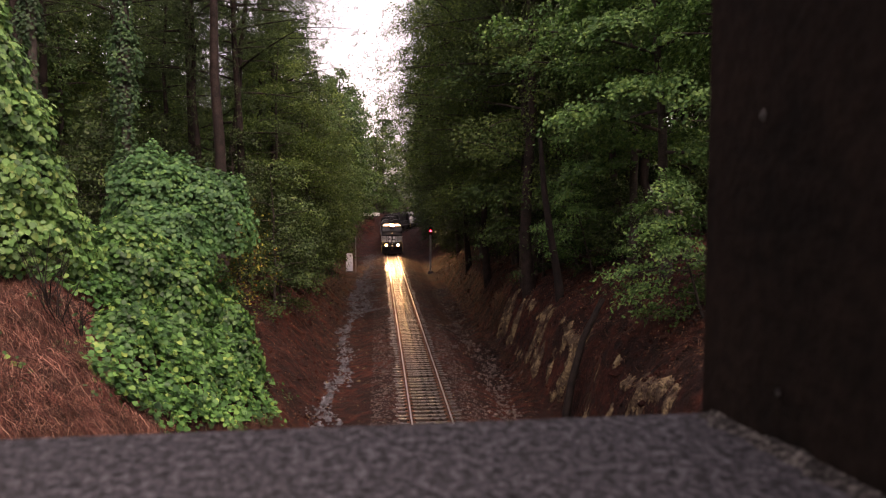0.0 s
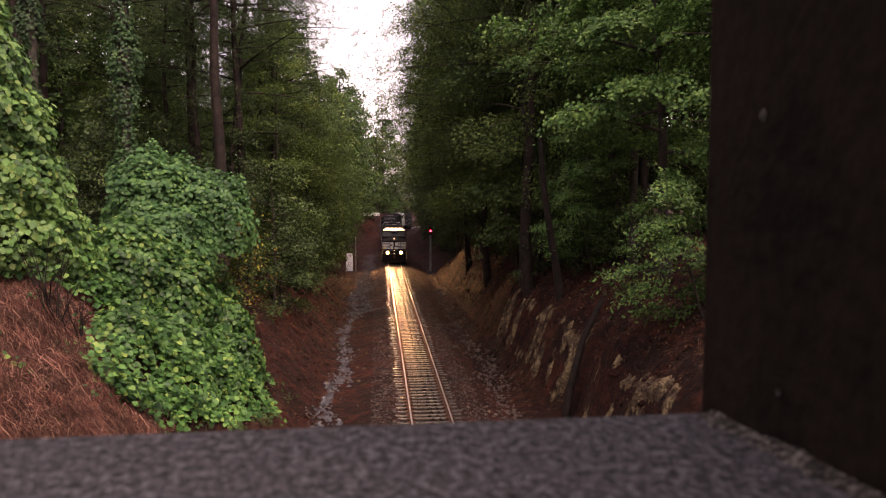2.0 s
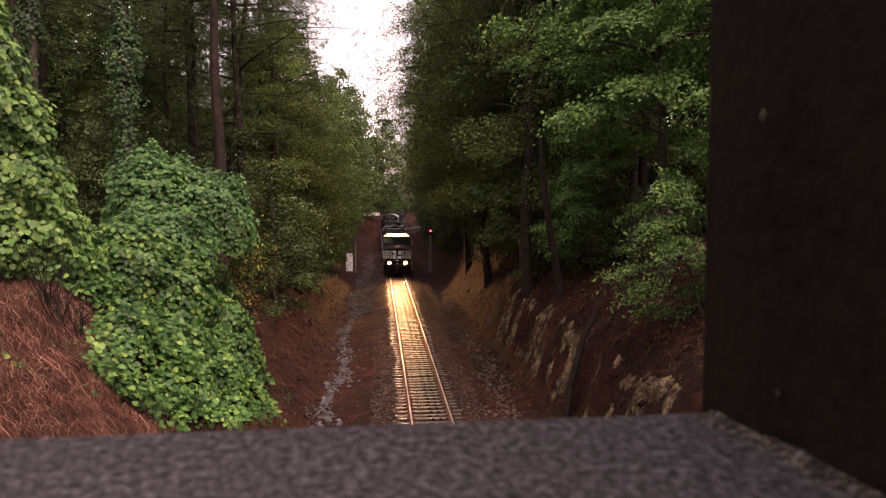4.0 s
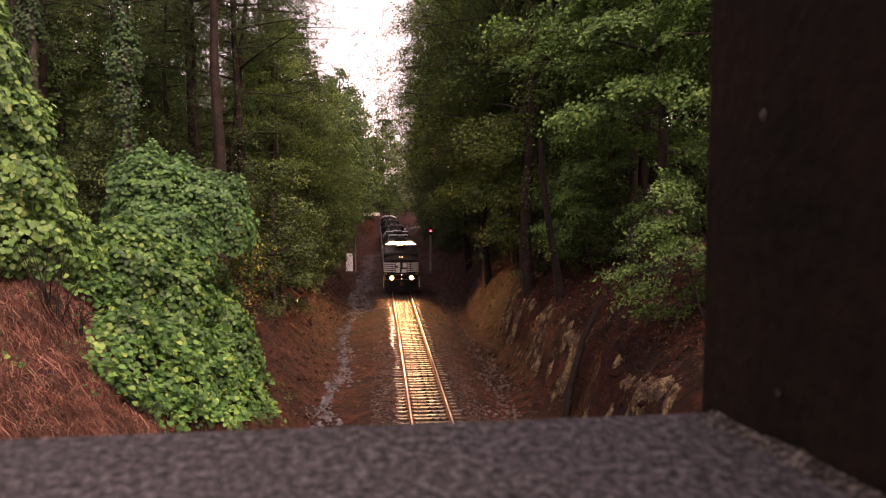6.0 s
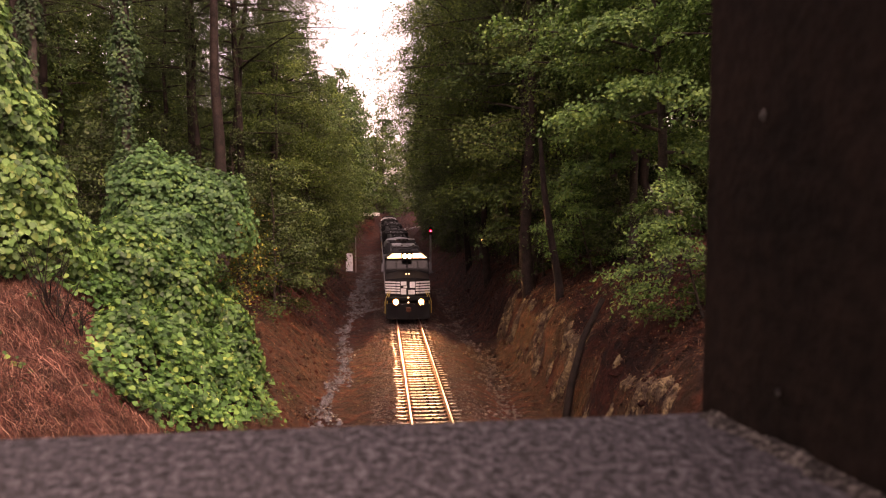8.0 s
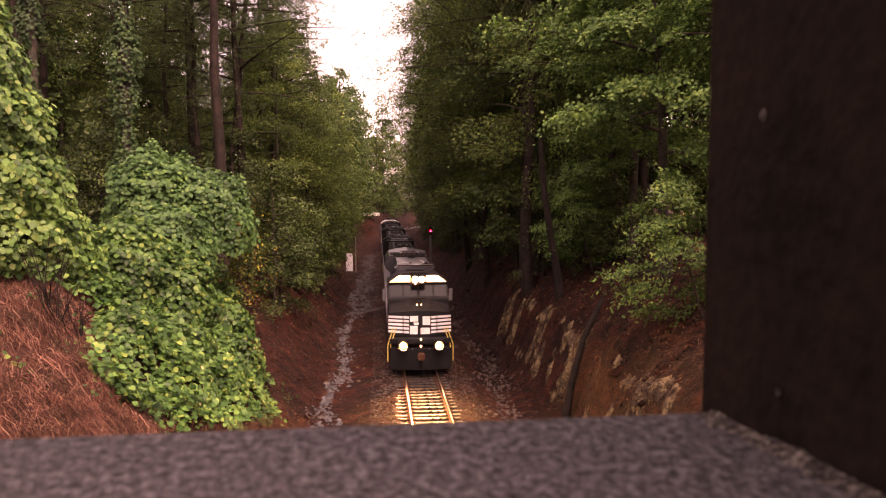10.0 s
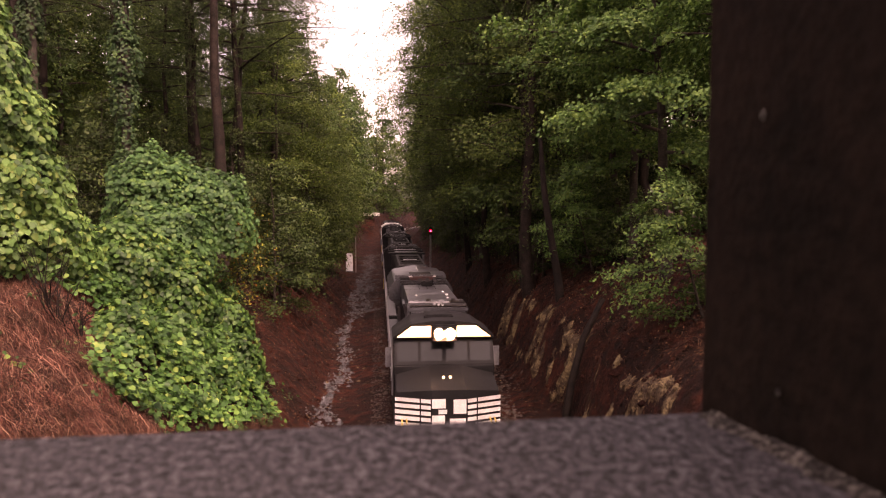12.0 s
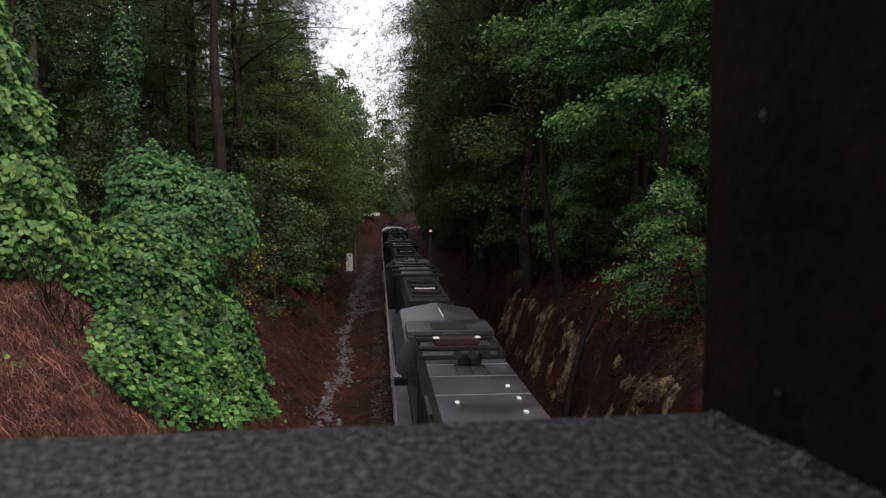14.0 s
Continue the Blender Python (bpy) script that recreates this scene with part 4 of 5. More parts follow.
kud = Heap()
n = 40000
x, y = rng.uniform(-16, -5.5, n), rng.uniform(19, 40, n)
edge = rng.normal(0, 0.5, n) + 0.9 * np.sin(x * 2.3 + 1.0) * np.sin(y * 1.9)
keep = (y > near_edge(x) + edge) & (y < far_edge(x) + edge)
x, y = x[keep], y[keep]
z = ground_z(x, y) + np.maximum(0.05, lumps(x, y)) * rng.uniform(0.55, 1.0, len(x))
scatter(kud, rng, np.stack([x, y, z], 1), slope_normal(x, y) * 0.8 + (0.1, -0.5, 0.5) + rng.normal(0, 0.5, (len(x), 3)), 0.175, LEAF_BROAD, 0.8)
# stray runners below and before the mat
n = 2600
x, y = rng.uniform(-12, -4.9, n), rng.uniform(17, 32, n)
keep = (np.sin(x * 2.1 + 1) * np.sin(y * 1.7) > 0.42) & (np.abs(y - near_edge(x)) < 6)
x, y = x[keep], y[keep]
scatter(kud, rng, np.stack([x, y, ground_z(x, y) + rng.uniform(0.05, 0.3, len(x))], 1), slope_normal(x, y) + rng.normal(0, 0.4, (len(x), 3)), 0.14, LEAF_BROAD, 0.5)
tagged(new("kudzu_mat", kud.mesh("kudzu_mat", M_KUDZU)), "bright green kudzu smothering the clay bank", "creeper", kind="stuff")


def draped(name, label, blobs, count, size, trunk, material=M_KUDZU):
    """A shrub or dead tree buried in hanging creeper: leaves laid like shingles on overlapping domes."""
    T = tagged(new(name), label, "creeper", "creeper mounds")
    wood = Heap()
    wood.tube(trunk[0], trunk[1], 8)
    ob = new("trunk", wood.mesh("trunk", M_BARK2))
    ob.parent = T
    h = Heap()
    area = np.array([b[3] * b[4] for b in blobs])
    for (cx, cy, cz, r, hh), share in zip(blobs, area / area.sum()):
        n = int(count * share)
        v = rng.normal(size=(n, 3))
        v /= np.linalg.norm(v, axis=1, keepdims=True)
        v[:, 2] = np.where(v[:, 2] < -0.5, -v[:, 2], v[:, 2])
        wob = 1 + 0.13 * np.sin(v[:, 0] * 5 + cx) * np.sin(v[:, 2] * 6 + cy) + 0.08 * np.sin(v[:, 1] * 11 + v[:, 2] * 9)
        shell = np.where(rng.random(n) < 0.75, rng.uniform(0.93, 1.04, n), rng.uniform(0.7, 0.93, n))
        P = np.array([cx, cy, cz]) + v * (r, r, hh) * (wob * shell)[:, None]
        keep = P[:, 2] > ground_z(P[:, 0], P[:, 1])
        N = v[keep] * (0.9, 0.9, 0.5) + (0.1, -0.3, 0.45) + rng.normal(0, 0.3, (keep.sum(), 3))
        scatter(h, rng, P[keep], N, size, LEAF_BROAD, 1.6)
    ob = new("leaves", h.mesh("leaves", material))
    ob.parent = T
    return T


# kudzu copy for the rounded mound, shade put into the leaf colour
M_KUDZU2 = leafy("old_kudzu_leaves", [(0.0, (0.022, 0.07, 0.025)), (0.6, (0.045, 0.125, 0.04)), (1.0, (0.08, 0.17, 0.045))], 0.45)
draped("kudzu_tower", "tall dead tree buried in pale green kudzu", [(-13.6, 25.4, 6.7, 2.3, 1.7), (-14.0, 24.9, 8.4, 2.25, 1.8), (-14.1, 24.7, 10.2, 1.95, 1.8), (-14.2, 24.6, 11.9, 1.5, 1.6), (-14.3, 24.6, 13.4, 1.15, 1.4), (-14.4, 24.6, 14.7, 0.75, 1.1)], 21000, 0.19,
       ([(-14.6, 24.8, gz(-14.6, 24.8) - 0.3), (-14.5, 24.6, 9), (-14.8, 24.5, 14.6)], [0.22, 0.16, 0.05]), M_PALEKUDZU)
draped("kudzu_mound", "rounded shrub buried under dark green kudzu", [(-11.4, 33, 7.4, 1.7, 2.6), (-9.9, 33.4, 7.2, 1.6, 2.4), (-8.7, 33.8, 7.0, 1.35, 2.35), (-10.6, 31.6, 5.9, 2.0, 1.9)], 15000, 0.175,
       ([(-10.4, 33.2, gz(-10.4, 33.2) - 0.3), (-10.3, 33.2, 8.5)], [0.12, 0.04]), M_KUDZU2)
draped("kudzu_mound", "low shrub buried under bright green kudzu", [(-10.9, 28.3, 5.2, 1.9, 2.1), (-9.4, 28.6, 4.6, 1.5, 1.8), (-12.4, 27.6, 5.2, 1.3, 1.2)], 12000, 0.175,
       ([(-10.7, 28.4, gz(-10.7, 28.4) - 0.3), (-10.7, 28.4, 6.4)], [0.1, 0.03]))
draped("kudzu_mound", "low hummock of bright green kudzu on the slope", [(-8.7, 25.4, gz(-8.7, 25.4), 1.3, 1.25), (-7.5, 28.6, gz(-7.5, 28.6), 1.2, 1.2), (-9.7, 23.8, gz(-9.7, 23.8), 1.0, 1.0), (-7.1, 25.6, gz(-7.1, 25.6), 0.8, 0.7), (-8.3, 31.2, gz(-8.3, 31.2), 1.2, 1.3)], 6500, 0.175,
       ([(-8.7, 25.4, gz(-8.7, 25.4) - 0.3), (-8.7, 25.4, gz(-8.7, 25.4) + 1.0)], [0.06, 0.02]))
draped("vine_clad_tree", "straight trunk sleeved in dark climbing vine", [(-13.6, 37, 7 + 1.9 * k, 0.6 + 0.2 * math.sin(k * 2.1), 1.5) for k in range(9)], 7500, 0.14,
       ([(-13.6, 37, gz(-13.6, 37) - 0.3), (-13.5, 37, 16), (-13.7, 37, 27)], [0.26, 0.2, 0.1]), M_VINE)
draped("vine_clad_tree", "straight trunk sleeved in dark climbing vine", [(-17.3, 36, 8 + 2.0 * k, 0.45 + 0.2 * math.sin(k * 1.7), 1.6) for k in range(8)], 6500, 0.14,
       ([(-17.3, 36, gz(-17.3, 36) - 0.3), (-17.2, 36, 16), (-17.4, 36, 27)], [0.26, 0.2, 0.1]), M_VINE)
YSH = tagged(woody("yellowing_shrub", 91, 4.6, 0.8, 1.7, 16, 1500, 0.16, M_YELLOW, M_BARK2, 0.06, flat=0.5), "shrub with yellowing hanging leaves", "shrub", "yellowing shrubs")
YSH.matrix_basis = pose(-8.4, 36.5, gz(-8.4, 36.5) - 0.1)
copy_thing(YSH, pose(-9.0, 42.5, gz(-9.0, 42.5) - 0.1, 0, 0, 90))

# dead stems over the bare clay mound, and thinner litter on both banks
def dead_stems(name, label, n, x0, x1, y0, y1, length, width, test, material):
    h = Heap()
    x, y = rng.uniform(x0, x1, n), rng.uniform(y0, y1, n)
    keep = test(x, y)
    x, y = x[keep], y[keep]
    n = len(x)
    N = slope_normal(x, y)
    N /= np.linalg.norm(N, axis=1, keepdims=True)
    d = rng.normal(size=(n, 3)) * (0.8, 0.8, 1) + (0.35, -0.2, -1.4)
    d -= N * np.sum(d * N, 1, keepdims=True)
    d /= np.linalg.norm(d, axis=1, keepdims=True)
    w = np.cross(N, d) * width * rng.uniform(0.5, 1.5, n)[:, None]
    L = length * rng.uniform(0.4, 1.5, n)[:, None]
    p0 = np.stack([x, y, ground_z(x, y) + rng.uniform(0.0, 0.22, n)], 1)
    bow = N * (L * rng.uniform(0.05, 0.4, n)[:, None])
    p1, p2 = p0 + d * L * 0.5 + bow + np.cross(N, d) * L * rng.normal(0, 0.15, n)[:, None], p0 + d * L + bow * 0.2
    V = np.stack([p0 - w, p0 + w, p1 - w, p1 + w, p2 - w * 0.4, p2 + w * 0.4], 1).reshape(-1, 3)
    F = (np.arange(n)[:, None, None] * 6 + np.array([(0, 1, 3, 2), (2, 3, 5, 4)])[None]).reshape(-1, 4)
    h.add(V, F)
    return tagged(new(name, h.mesh(name, material)), label, "dead vines", kind="stuff")


dead_stems("dead_vines", "tangled reddish-brown dead vines on the clay bank", 60000, -16, -5.5, 12, 28, 0.5, 0.0042, lambda x, y: (y < near_edge(x) + 0.7) & (np.sin(x * 1.9 + np.sin(y * 1.1) * 1.5) * np.sin(y * 1.3 + x) + rng.normal(0, 0.4, len(x)) > -0.75), M_DEAD)
h = Heap()
tx, ty = rng.uniform(-14.5, -7.0, 560), rng.uniform(15, 27, 560)
ok = ty < near_edge(tx) + 0.2
for cx, cy in zip(tx[ok], ty[ok]):
    m = 44
    fan = rng.normal(0, 1, (m, 2)) * (0.22, 0.14)
    fall = rng.uniform(0.35, 1.0, m)
    px, py = cx + fan[:, 0], cy + fan[:, 1]
    p0 = np.stack([px, py, ground_z(px, py) + rng.uniform(0.12, 0.34, m)], 1)
    way = rng.normal(0, 0.35, 2) + (0.25, -0.35)
    qx, qy = px + way[0] * fall + rng.normal(0, 0.2, m), py + way[1] * fall + rng.normal(0, 0.2, m)
    p2 = np.stack([qx, qy, ground_z(qx, qy) + 0.02], 1)
    p1 = (p0 + p2) / 2 + np.stack([rng.normal(0, 0.05, m), rng.normal(0, 0.05, m), rng.uniform(0.03, 0.16, m)], 1)
    w = np.array([0.0045, 0.002, 0.0]) * rng.uniform(0.6, 1.6, (m, 1))
    V = np.stack([p0 - w, p0 + w, p1 - w, p1 + w, p2 - w * 0.4, p2 + w * 0.4], 1).reshape(-1, 3)
    h.add(V, (np.arange(m)[:, None, None] * 6 + np.array([(0, 1, 3, 2), (2, 3, 5, 4)])[None]).reshape(-1, 4))
tagged(new("dead_vine_tufts", h.mesh("dead_vine_tufts", M_DEAD)), "hanging tufts of dead reddish vines on the bank", "dead vines", kind="stuff")
dead_stems("bank_litter", "twigs and dead stems scattered on the banks", 3000, -8, -4.6, 20, 85, 0.3, 0.005, lambda x, y: y > 26, M_TWIG)
dead_stems("bank_litter", "twigs and dead stems scattered on the banks", 7000, 4.7, 9, 18, 85, 0.35, 0.005, lambda x, y: y > 0, M_TWIG)
h = Heap()
x, y = rng.uniform(-20, -13.2, 5000), rng.uniform(21, 30, 5000)
scatter(h, rng, np.stack([x, y, ground_z(x, y)], 1), rng.normal(0, 1, (5000, 3)) * (1, 1, 0.15), 0.2, NEEDLE, -2.5)
tagged(new("grass", h.mesh("grass", M_GRASS)), "pale green mown grass above the bank", "grass", kind="stuff")

M_LITTER = leafy("fallen_leaves", [(0.0, (0.030, 0.012, 0.007)), (0.6, (0.085, 0.034, 0.018)), (0.93, (0.17, 0.085, 0.04)), (1.0, (0.33, 0.22, 0.12))], 0.7, 0.05)
for x0, x1, n in ((-9.5, -4.4, 9000), (4.3, 9.5, 12000)):
    h = Heap()
    y = 20 + 70 * rng.random(n) ** 1.5
    x = rng.uniform(x0, x1, n)
    scatter(h, rng, np.stack([x, y, ground_z(x, y) + 0.02], 1), slope_normal(x, y) + rng.normal(0, 0.45, (n, 3)), 0.085, LEAF_PLAIN)
    tagged(new("leaf_litter", h.mesh("leaf_litter", M_LITTER)), "brown fallen leaves strewn on the clay bank", "leaf litter", kind="stuff")


def bare_shrub(x, y, seed, tall):
    r = np.random.default_rng(seed)
    h = Heap()
    for k in range(7):
        lean = r.normal(0, 0.28, 2)
        t = np.linspace(0, 1, 6)[:, None]
        top = np.array([lean[0], lean[1], 1.0]) * tall * r.uniform(0.6, 1.0)
        line = top * t + np.concatenate([np.zeros((1, 3)), np.cumsum(r.normal(0, 0.05, (5, 3)), 0)])
        h.tube(line - (0, 0, 0.05), list(np.linspace(0.022, 0.006, 6)), 5)
        for j in range(3):
            p = line[2 + j]
            h.tube([p, p + np.array([*r.normal(0, 0.22, 2), 0.25]), p + np.array([*r.normal(0, 0.35, 2), 0.5])], [0.010, 0.007, 0.004], 4)
    ob = tagged(new("bare_shrub", h.mesh("bare_shrub", M_DARKWOOD)), "leafless dark twiggy shrub on the clay bank", "shrub", "bare shrubs")
    ob.matrix_basis = pose(x, y, gz(x, y))


bare_shrub(-11.6, 23.2, 3, 2.4)
bare_shrub(-11.0, 22.4, 5, 2.0)
bare_shrub(-10.3, 22.2, 8, 1.6)

# ---- rock in the right bank ----

def rock_face(y0, y1, seed, label):
    """Upright, broken ribs of rock that stand out of the steep foot of the bank."""
    ys, us = np.arange(y0, y1, 0.06), np.arange(4.95, 6.75, 0.05)
    X, Y = np.meshgrid(us, ys)
    x, y = X.ravel(), Y.ravel()
    z = ground_z(x, y)
    out = np.empty(len(x))
    for i in range(len(x)):
        b = Vector((seed * 7.3, y[i] * 0.8, z[i] * 0.30))
        big = noise.noise(b)
        rib = noise.noise(Vector((seed, y[i] * 2.6 + 0.5 * noise.noise(b * 2.0), z[i] * 0.55)))
        chip = noise.noise(Vector((y[i] * 6.5, z[i] * 2.2, seed * 3.1)))
        fine = noise.noise(Vector((y[i] * 17, z[i] * 8, x[i] * 5)))
        out[i] = 0.30 * big + 0.26 * round(rib * 4) / 4 + 0.13 * round(chip * 3) / 3 + 0.045 * fine - 0.03
    edge = np.minimum(np.minimum(x - us[0], us[-1] - x) / 0.35, np.minimum(y - ys[0], ys[-1] - y) / 0.7)
    out -= 0.4 * np.clip(1 - edge, 0, 1)
    P = np.stack([x - out, y - 0.15 * out, z + 0.25 * out], 1)
    nx = len(us)
    i2, j2 = np.meshgrid(np.arange(len(ys) - 1), np.arange(nx - 1), indexing="ij")
    q = (i2 * nx + j2).ravel()
    h = Heap()
    h.add(P, np.stack([q, q + 1, q + 1 + nx, q + nx], 1))
    tagged(new("rock_outcrop", h.mesh("rock_outcrop", M_ROCK, smooth=False)), label, "rock", "rock outcrops")


rock_face(19.5, 27.2, 1, "broken ribs of pale tan rock at the foot of the bank")
rock_face(28.6, 37.5, 2, "upright weathered rock ribs showing through red clay")
rock_face(37.0, 47.5, 3, "dark weathered rock face half buried in clay")

# ---- trackside equipment ----
def cabinet(x, y):
    z = gz(x, y)
    C = tagged(new("equipment_cabinet"), "light grey steel signal equipment cabinet on a plinth", "cabinet")
    C.matrix_basis = pose(x, y, z)
    part("plinth", soften(box(nb(), -0.45, 0.45, -0.4, 0.4, -0.3, 0.12), 0.02), M_CONCRETE, C)
    part("body", soften(box(nb(), -0.38, 0.38, -0.33, 0.33, 0.12, 1.95), 0.02), M_CABINET, C)
    part("hood", soften(prism(nb(), [(-0.44, 1.95), (0.44, 1.95), (0.3, 2.12), (-0.3, 2.12)], "y", -0.38, 0.38), 0.015), M_CABINET, C)
    d = part("door", soften(box(nb(), -0.33, 0.33, -0.36, -0.33, 0.2, 1.85), 0.008), M_CABINET, C)
    part("handle", soften(box(nb(), 0.2, 0.26, -0.40, -0.36, 0.95, 1.15), 0.01), M_STEEL, d)


cabinet(-5.35, 90)


def signal(x, y):
    z = gz(x, y)
    S = tagged(new("railway_signal"), "slender signal mast with a glowing red lamp", "signal")
    S.matrix_basis = pose(x, y, z)
    part("base", soften(box(nb(), -0.3, 0.3, -0.3, 0.3, -0.2, 0.25), 0.03), M_CONCRETE, S)
    part("mast", rod(nb(), (0, 0, 0.2), (0, 0, 5.2), 0.06, 0.05, 10), M_STEEL, S, "pale steel mast")
    hd = part("head", soften(prism(nb(), [(-0.2, 4.55), (0.2, 4.55), (0.2, 5.35), (0.1, 5.5), (-0.1, 5.5), (-0.2, 5.35)], "y", -0.22, -0.08), 0.02), M_BLACK, S)
    part("lens", rod(nb(), (0, -0.27, 4.98), (0, -0.22, 4.98), 0.12, n=16), M_RED, hd, "glowing red lens")
    part("hood", rod(nb(), (0, -0.22, 5.14), (0, -0.5, 5.16), 0.03, n=8), M_BLACK, hd)
    bm = nb()
    for sx in (-0.12, 0.12):
        rod(bm, (sx, 0.1, 0.3), (sx, 0.1, 4.6), 0.012, n=5)
    for k in range(14):
        rod(bm, (-0.12, 0.1, 0.4 + 0.3 * k), (0.12, 0.1, 0.4 + 0.3 * k), 0.01, n=5)
    part("ladder", bm, M_STEEL, S)


signal(4.15, 90)
P = tagged(new("marker_post"), "thin grey steel post with a small cross arm", "post")
P.matrix_basis = pose(-4.6, 90, gz(-4.6, 90))
part("pole", rod(nb(), (0, 0, -0.2), (0, 0, 4.1), 0.045, 0.035, 8), M_STEEL, P)
part("cap", soften(box(nb(), -0.08, 0.08, -0.05, 0.05, 4.1, 4.2), 0.01), M_STEEL, P)


def parked_car(x, y, z, turn):
    C = tagged(new("parked_car"), "pale car with dark windows parked beside the line", "car")
    C.matrix_basis = pose(x, y, z, 0, 0, turn)
    part("body", soften(prism(nb(), [(-2.2, 0.3), (2.2, 0.3), (2.25, 0.75), (1.4, 0.95), (-1.5, 1.0), (-2.2, 0.9)], "x", -0.88, 0.88), 0.06), M_WHITE, C)
    part("cabin", soften(prism(nb(), [(-1.5, 0.98), (1.2, 0.94), (0.5, 1.5), (-1.1, 1.52)], "x", -0.76, 0.76), 0.06), M_GLASS, C, "windows reflecting the sky")
    part("roof", soften(box(nb(), -0.7, 0.7, -1.05, 0.45, 1.5, 1.56), 0.03), M_BLACK, C)
    for sx in (-0.86, 0.86):
        for sy in (-1.35, 1.4):
            part("wheel", rod(nb(), (sx - 0.1, sy, 0.33), (sx + 0.1, sy, 0.33), 0.33, n=16), M_DARK, C)


parked_car(-4.0, 176, gz(-4.0, 176), 62)

# ---- ditch stones, ballast and sleepers ----
def stones(name, label, n, place, size, material):
    """Small angular stones, each an eight-sided lump."""
    h = Heap()
    P = place(n)
    n = len(P)
    base = np.array([(1, 0, 0), (0, 1, 0), (-1, 0, 0), (0, -1, 0), (0.3, 0.2, 0.8), (-0.2, -0.1, -0.8)], dtype=float)
    V = base[None] * rng.uniform(0.6, 1.3, (n, 6, 1)) * (size * rng.lognormal(0, 0.4, n))[:, None, None]
    a = rng.uniform(0, math.tau, n)
    c, s_ = np.cos(a)[:, None], np.sin(a)[:, None]
    V = np.stack([V[..., 0] * c - V[..., 1] * s_, V[..., 0] * s_ + V[..., 1] * c, V[..., 2]], -1) + P[:, None]
    F = np.array([(0, 1, 4), (1, 2, 4), (2, 3, 4), (3, 0, 4), (1, 0, 5), (2, 1, 5), (3, 2, 5), (0, 3, 5)])
    h.add(V.reshape(-1, 3), (np.arange(n)[:, None, None] * 6 + F[None]).reshape(-1, 3))
    return tagged(new(name, h.mesh(name, material, smooth=False)), label, "stones", kind="stuff")


def along(x0, spread, y0, y1):
    def place(n):
        y = y0 + (y1 - y0) * rng.random(n) ** 1.5
        x = x0 + rng.normal(0, spread, n) * (1.0 + 0.5 * np.sin(y * 0.9)) + 0.25 * np.sin(y * 0.35)
        keep = np.sin(y * 2.3 + 1.5 * np.sin(x * 3 + y * 0.6)) + rng.normal(0, 0.7, n) > -0.5
        x, y = x[keep], y[keep]
        return np.stack([x, y, ground_z(x, y) + 0.02], 1)
    return place


def strewn(x0, x1, y0, y1):
    def place(n):
        y = y0 + (y1 - y0) * rng.random(n) ** 1.6
        x = rng.uniform(x0, x1, n)
        return np.stack([x, y, ground_z(x, y)], 1)
    return place


stones("ditch_stones", "wet grey stones lying in the drainage ditch", 2800, along(-4.0, 0.22, 22, 82), 0.062, M_STONE)
stones("ditch_stones", "dark stones in the drainage ditch", 1800, along(3.6, 0.45, 24, 75), 0.06, M_GRAVEL)
stones("ballast", "dirty brown ballast stones", 20000, strewn(-2.3, 2.3, 20, 120), 0.032, M_GRAVEL)
stones("clods", "lumps of red clay lying on the banks", 2400, lambda n: np.concatenate([strewn(-8.5, -4.4, 22, 90)(n // 2), strewn(4.3, 8.5, 22, 90)(n // 2)]), 0.075, M_SOIL)
stones("gravel_shoulder", "pale grey gravel beside the track", 4200, along(-3.1, 0.45, 58, 118), 0.045, M_STONE)
stones("pebbles", "stones washed down from the banks", 2600, strewn(-5.2, 5.6, 22, 85), 0.035, M_ROCK)

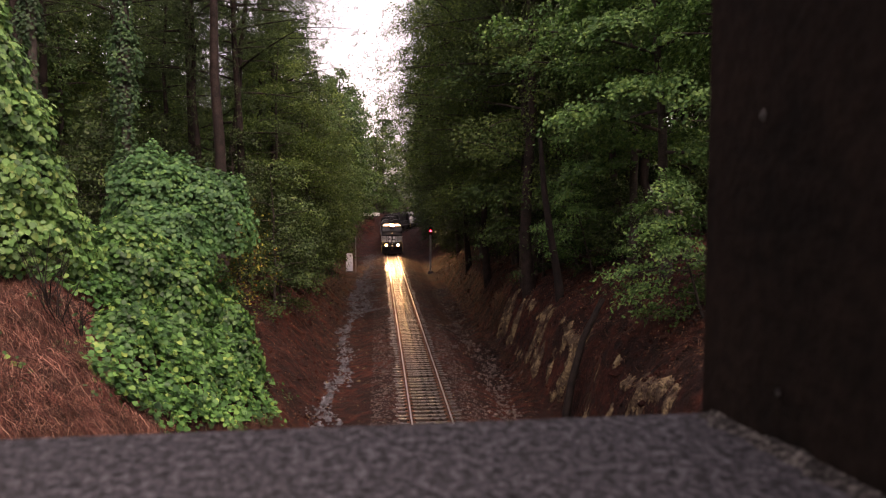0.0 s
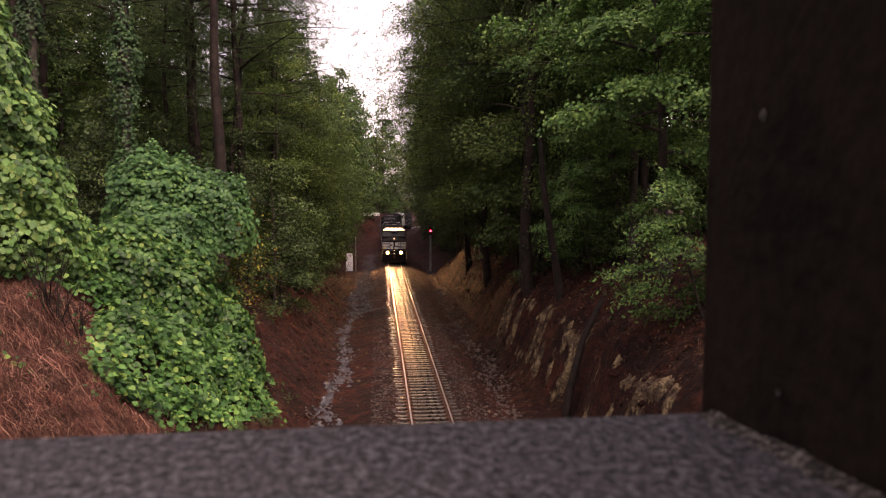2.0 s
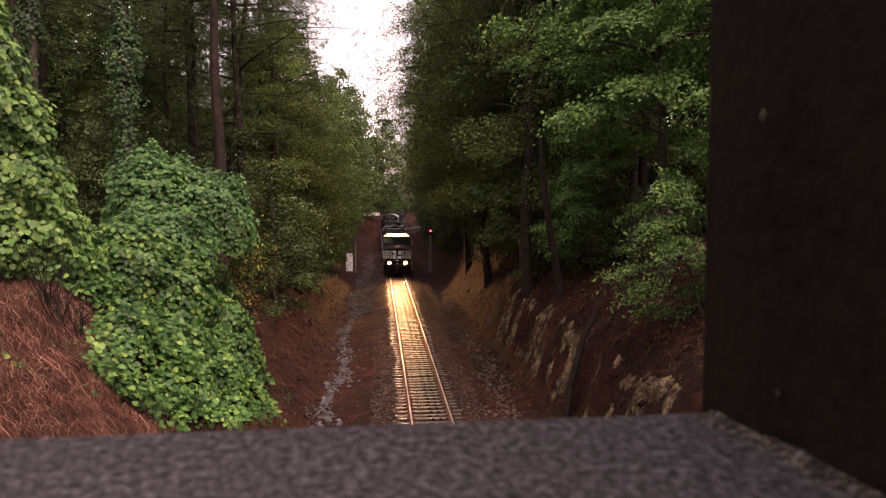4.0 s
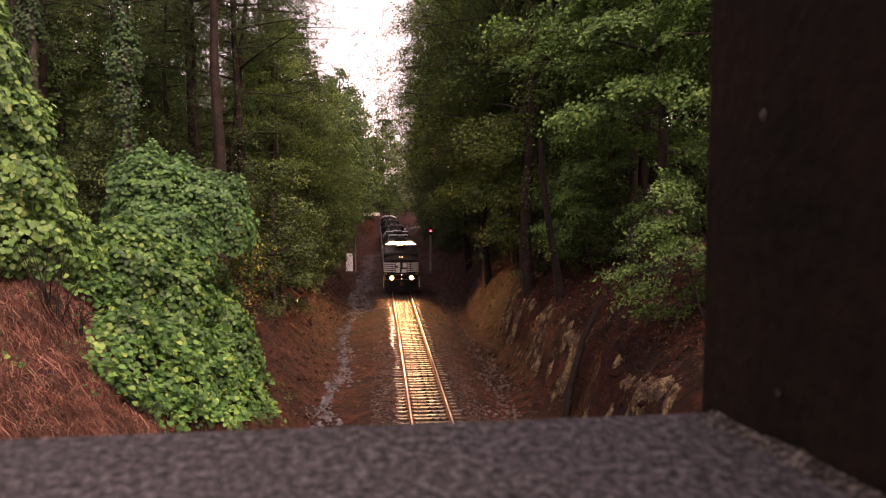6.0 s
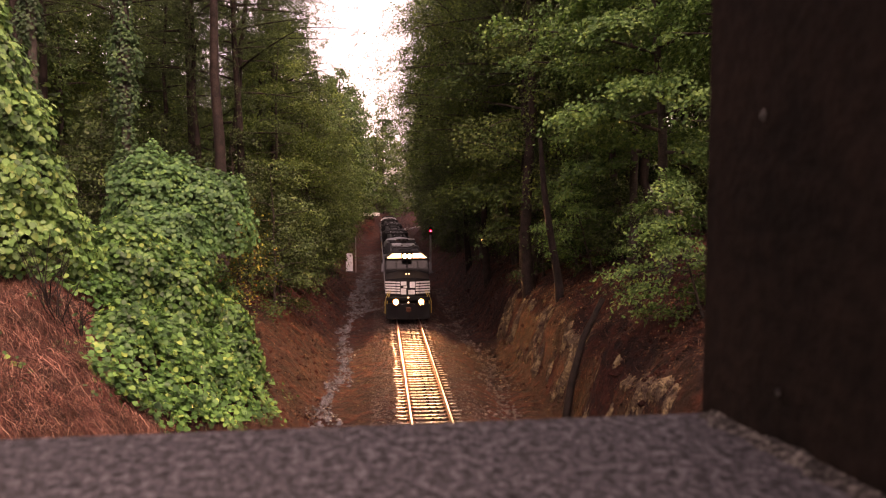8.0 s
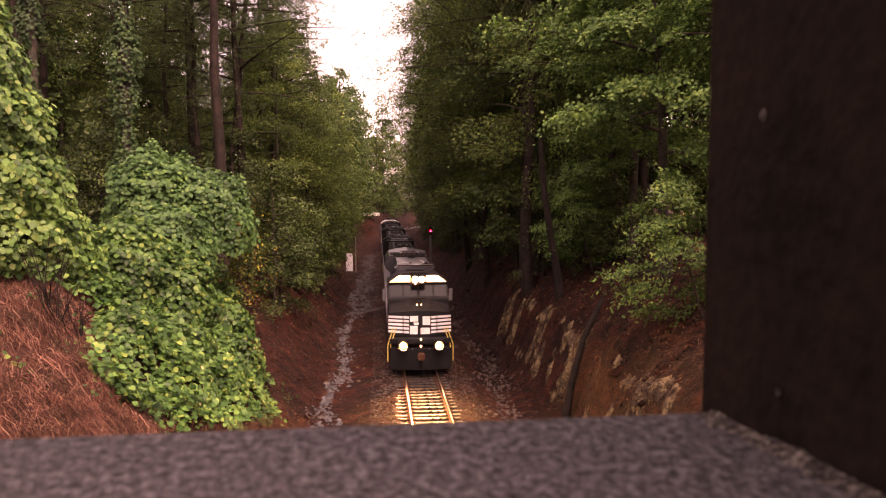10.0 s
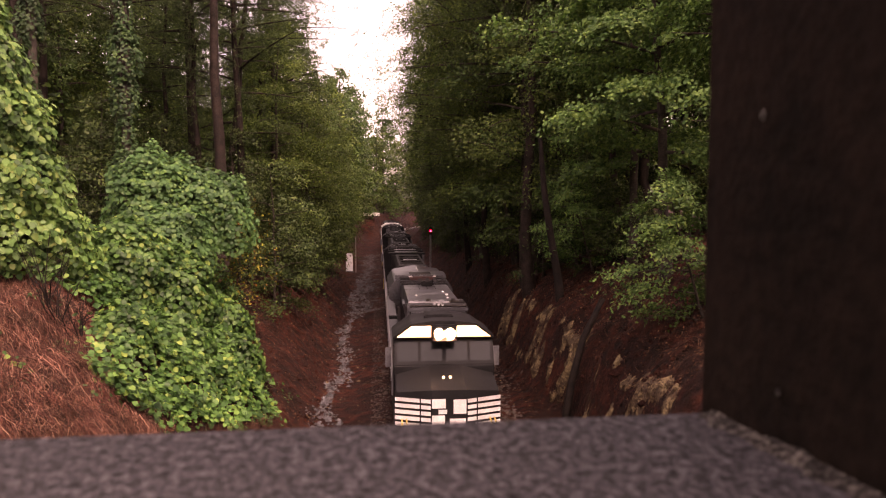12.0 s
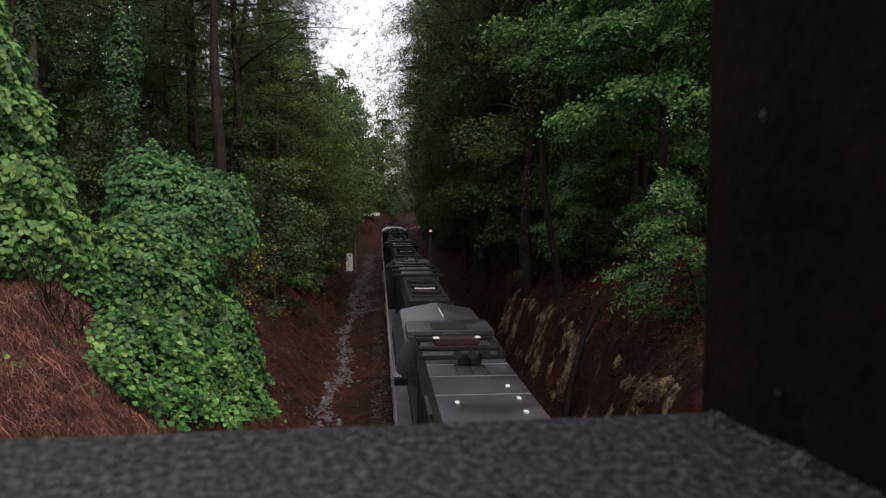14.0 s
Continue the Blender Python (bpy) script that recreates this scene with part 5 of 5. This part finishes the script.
tie_mesh = bpy.data.meshes.new("sleeper")
bm = soften(box(nb(), -1.28, 1.28, -0.115, 0.115, -0.34, -0.165), 0.012, 1)
bm.to_mesh(tie_mesh)
bm.free()
tie_mesh.materials.append(M_TIE)
plate_mesh = bpy.data.meshes.new("tie_plate")
bm = box(nb(), -0.17, 0.17, -0.09, 0.09, -0.164, -0.15)
for px, py in ((-0.12, -0.05), (0.12, 0.05), (-0.12, 0.05), (0.12, -0.05)):
    box(bm, px - 0.02, px + 0.02, py - 0.02, py + 0.02, -0.15, -0.125)
bm.to_mesh(plate_mesh)
bm.free()
plate_mesh.materials.append(M_RUST)
for k in range(300):
    y = 18.0 + 0.505 * k
    ob = new("sleeper", tie_mesh)
    ob.parent = track
    ob.matrix_basis = pose(rnd.gauss(0, 0.03), y + rnd.gauss(0, 0.02), rnd.gauss(0, 0.006), 0, rnd.gauss(0, 0.25), rnd.gauss(0, 0.8))
    if y < 75:
        for sx in (-0.7525, 0.7525):
            ob = new("tie_plate", plate_mesh)
            ob.parent = track
            ob.matrix_basis = pose(sx, y, 0.004)
h = Heap()
cube = np.array([(x, y, z) for x in (-1.28, 1.28) for y in (-0.115, 0.115) for z in (-0.34, -0.165)])
faces = np.array([(0, 1, 3, 2), (4, 6, 7, 5), (0, 4, 5, 1), (2, 3, 7, 6), (0, 2, 6, 4), (1, 5, 7, 3)])
for y in list(np.arange(-60, 17.8, 0.505)) + list(np.arange(169.6, 290, 0.505)):
    h.add(cube + (sway_at(y), y, 0), faces)
ob = new("sleeper_rest", h.mesh("sleeper_rest", M_TIE, smooth=False))
ob.parent = track
tagged(ob, kind="stuff")


# ---- what moves ----
def motions():
    speed, start = 7.5, 110.2
    for thing, back, reversed_ in CONSIST:
        rows = []
        for k in range(29):
            y = start - speed * 0.5 * k + back
            x0, x1 = sway_at(y + 3), sway_at(y + 19)
            turn = -math.degrees(math.atan2(x1 - x0, 16))
            m = pose(x0 - (x1 - x0) * 3 / 16, y, 0, 0, 0, turn)
            rows.append((0.5 * k, m @ pose(0, 22.3, 0, 0, 0, 180) if reversed_ else m))
        walk(thing, rows)
    for w, k in SPINNING:
        walk(w, [(0.1 * i, pose(0, k, 0.53, math.degrees(speed * 0.1 * i / 0.53), 0, 0)) for i in range(141)])


motions()
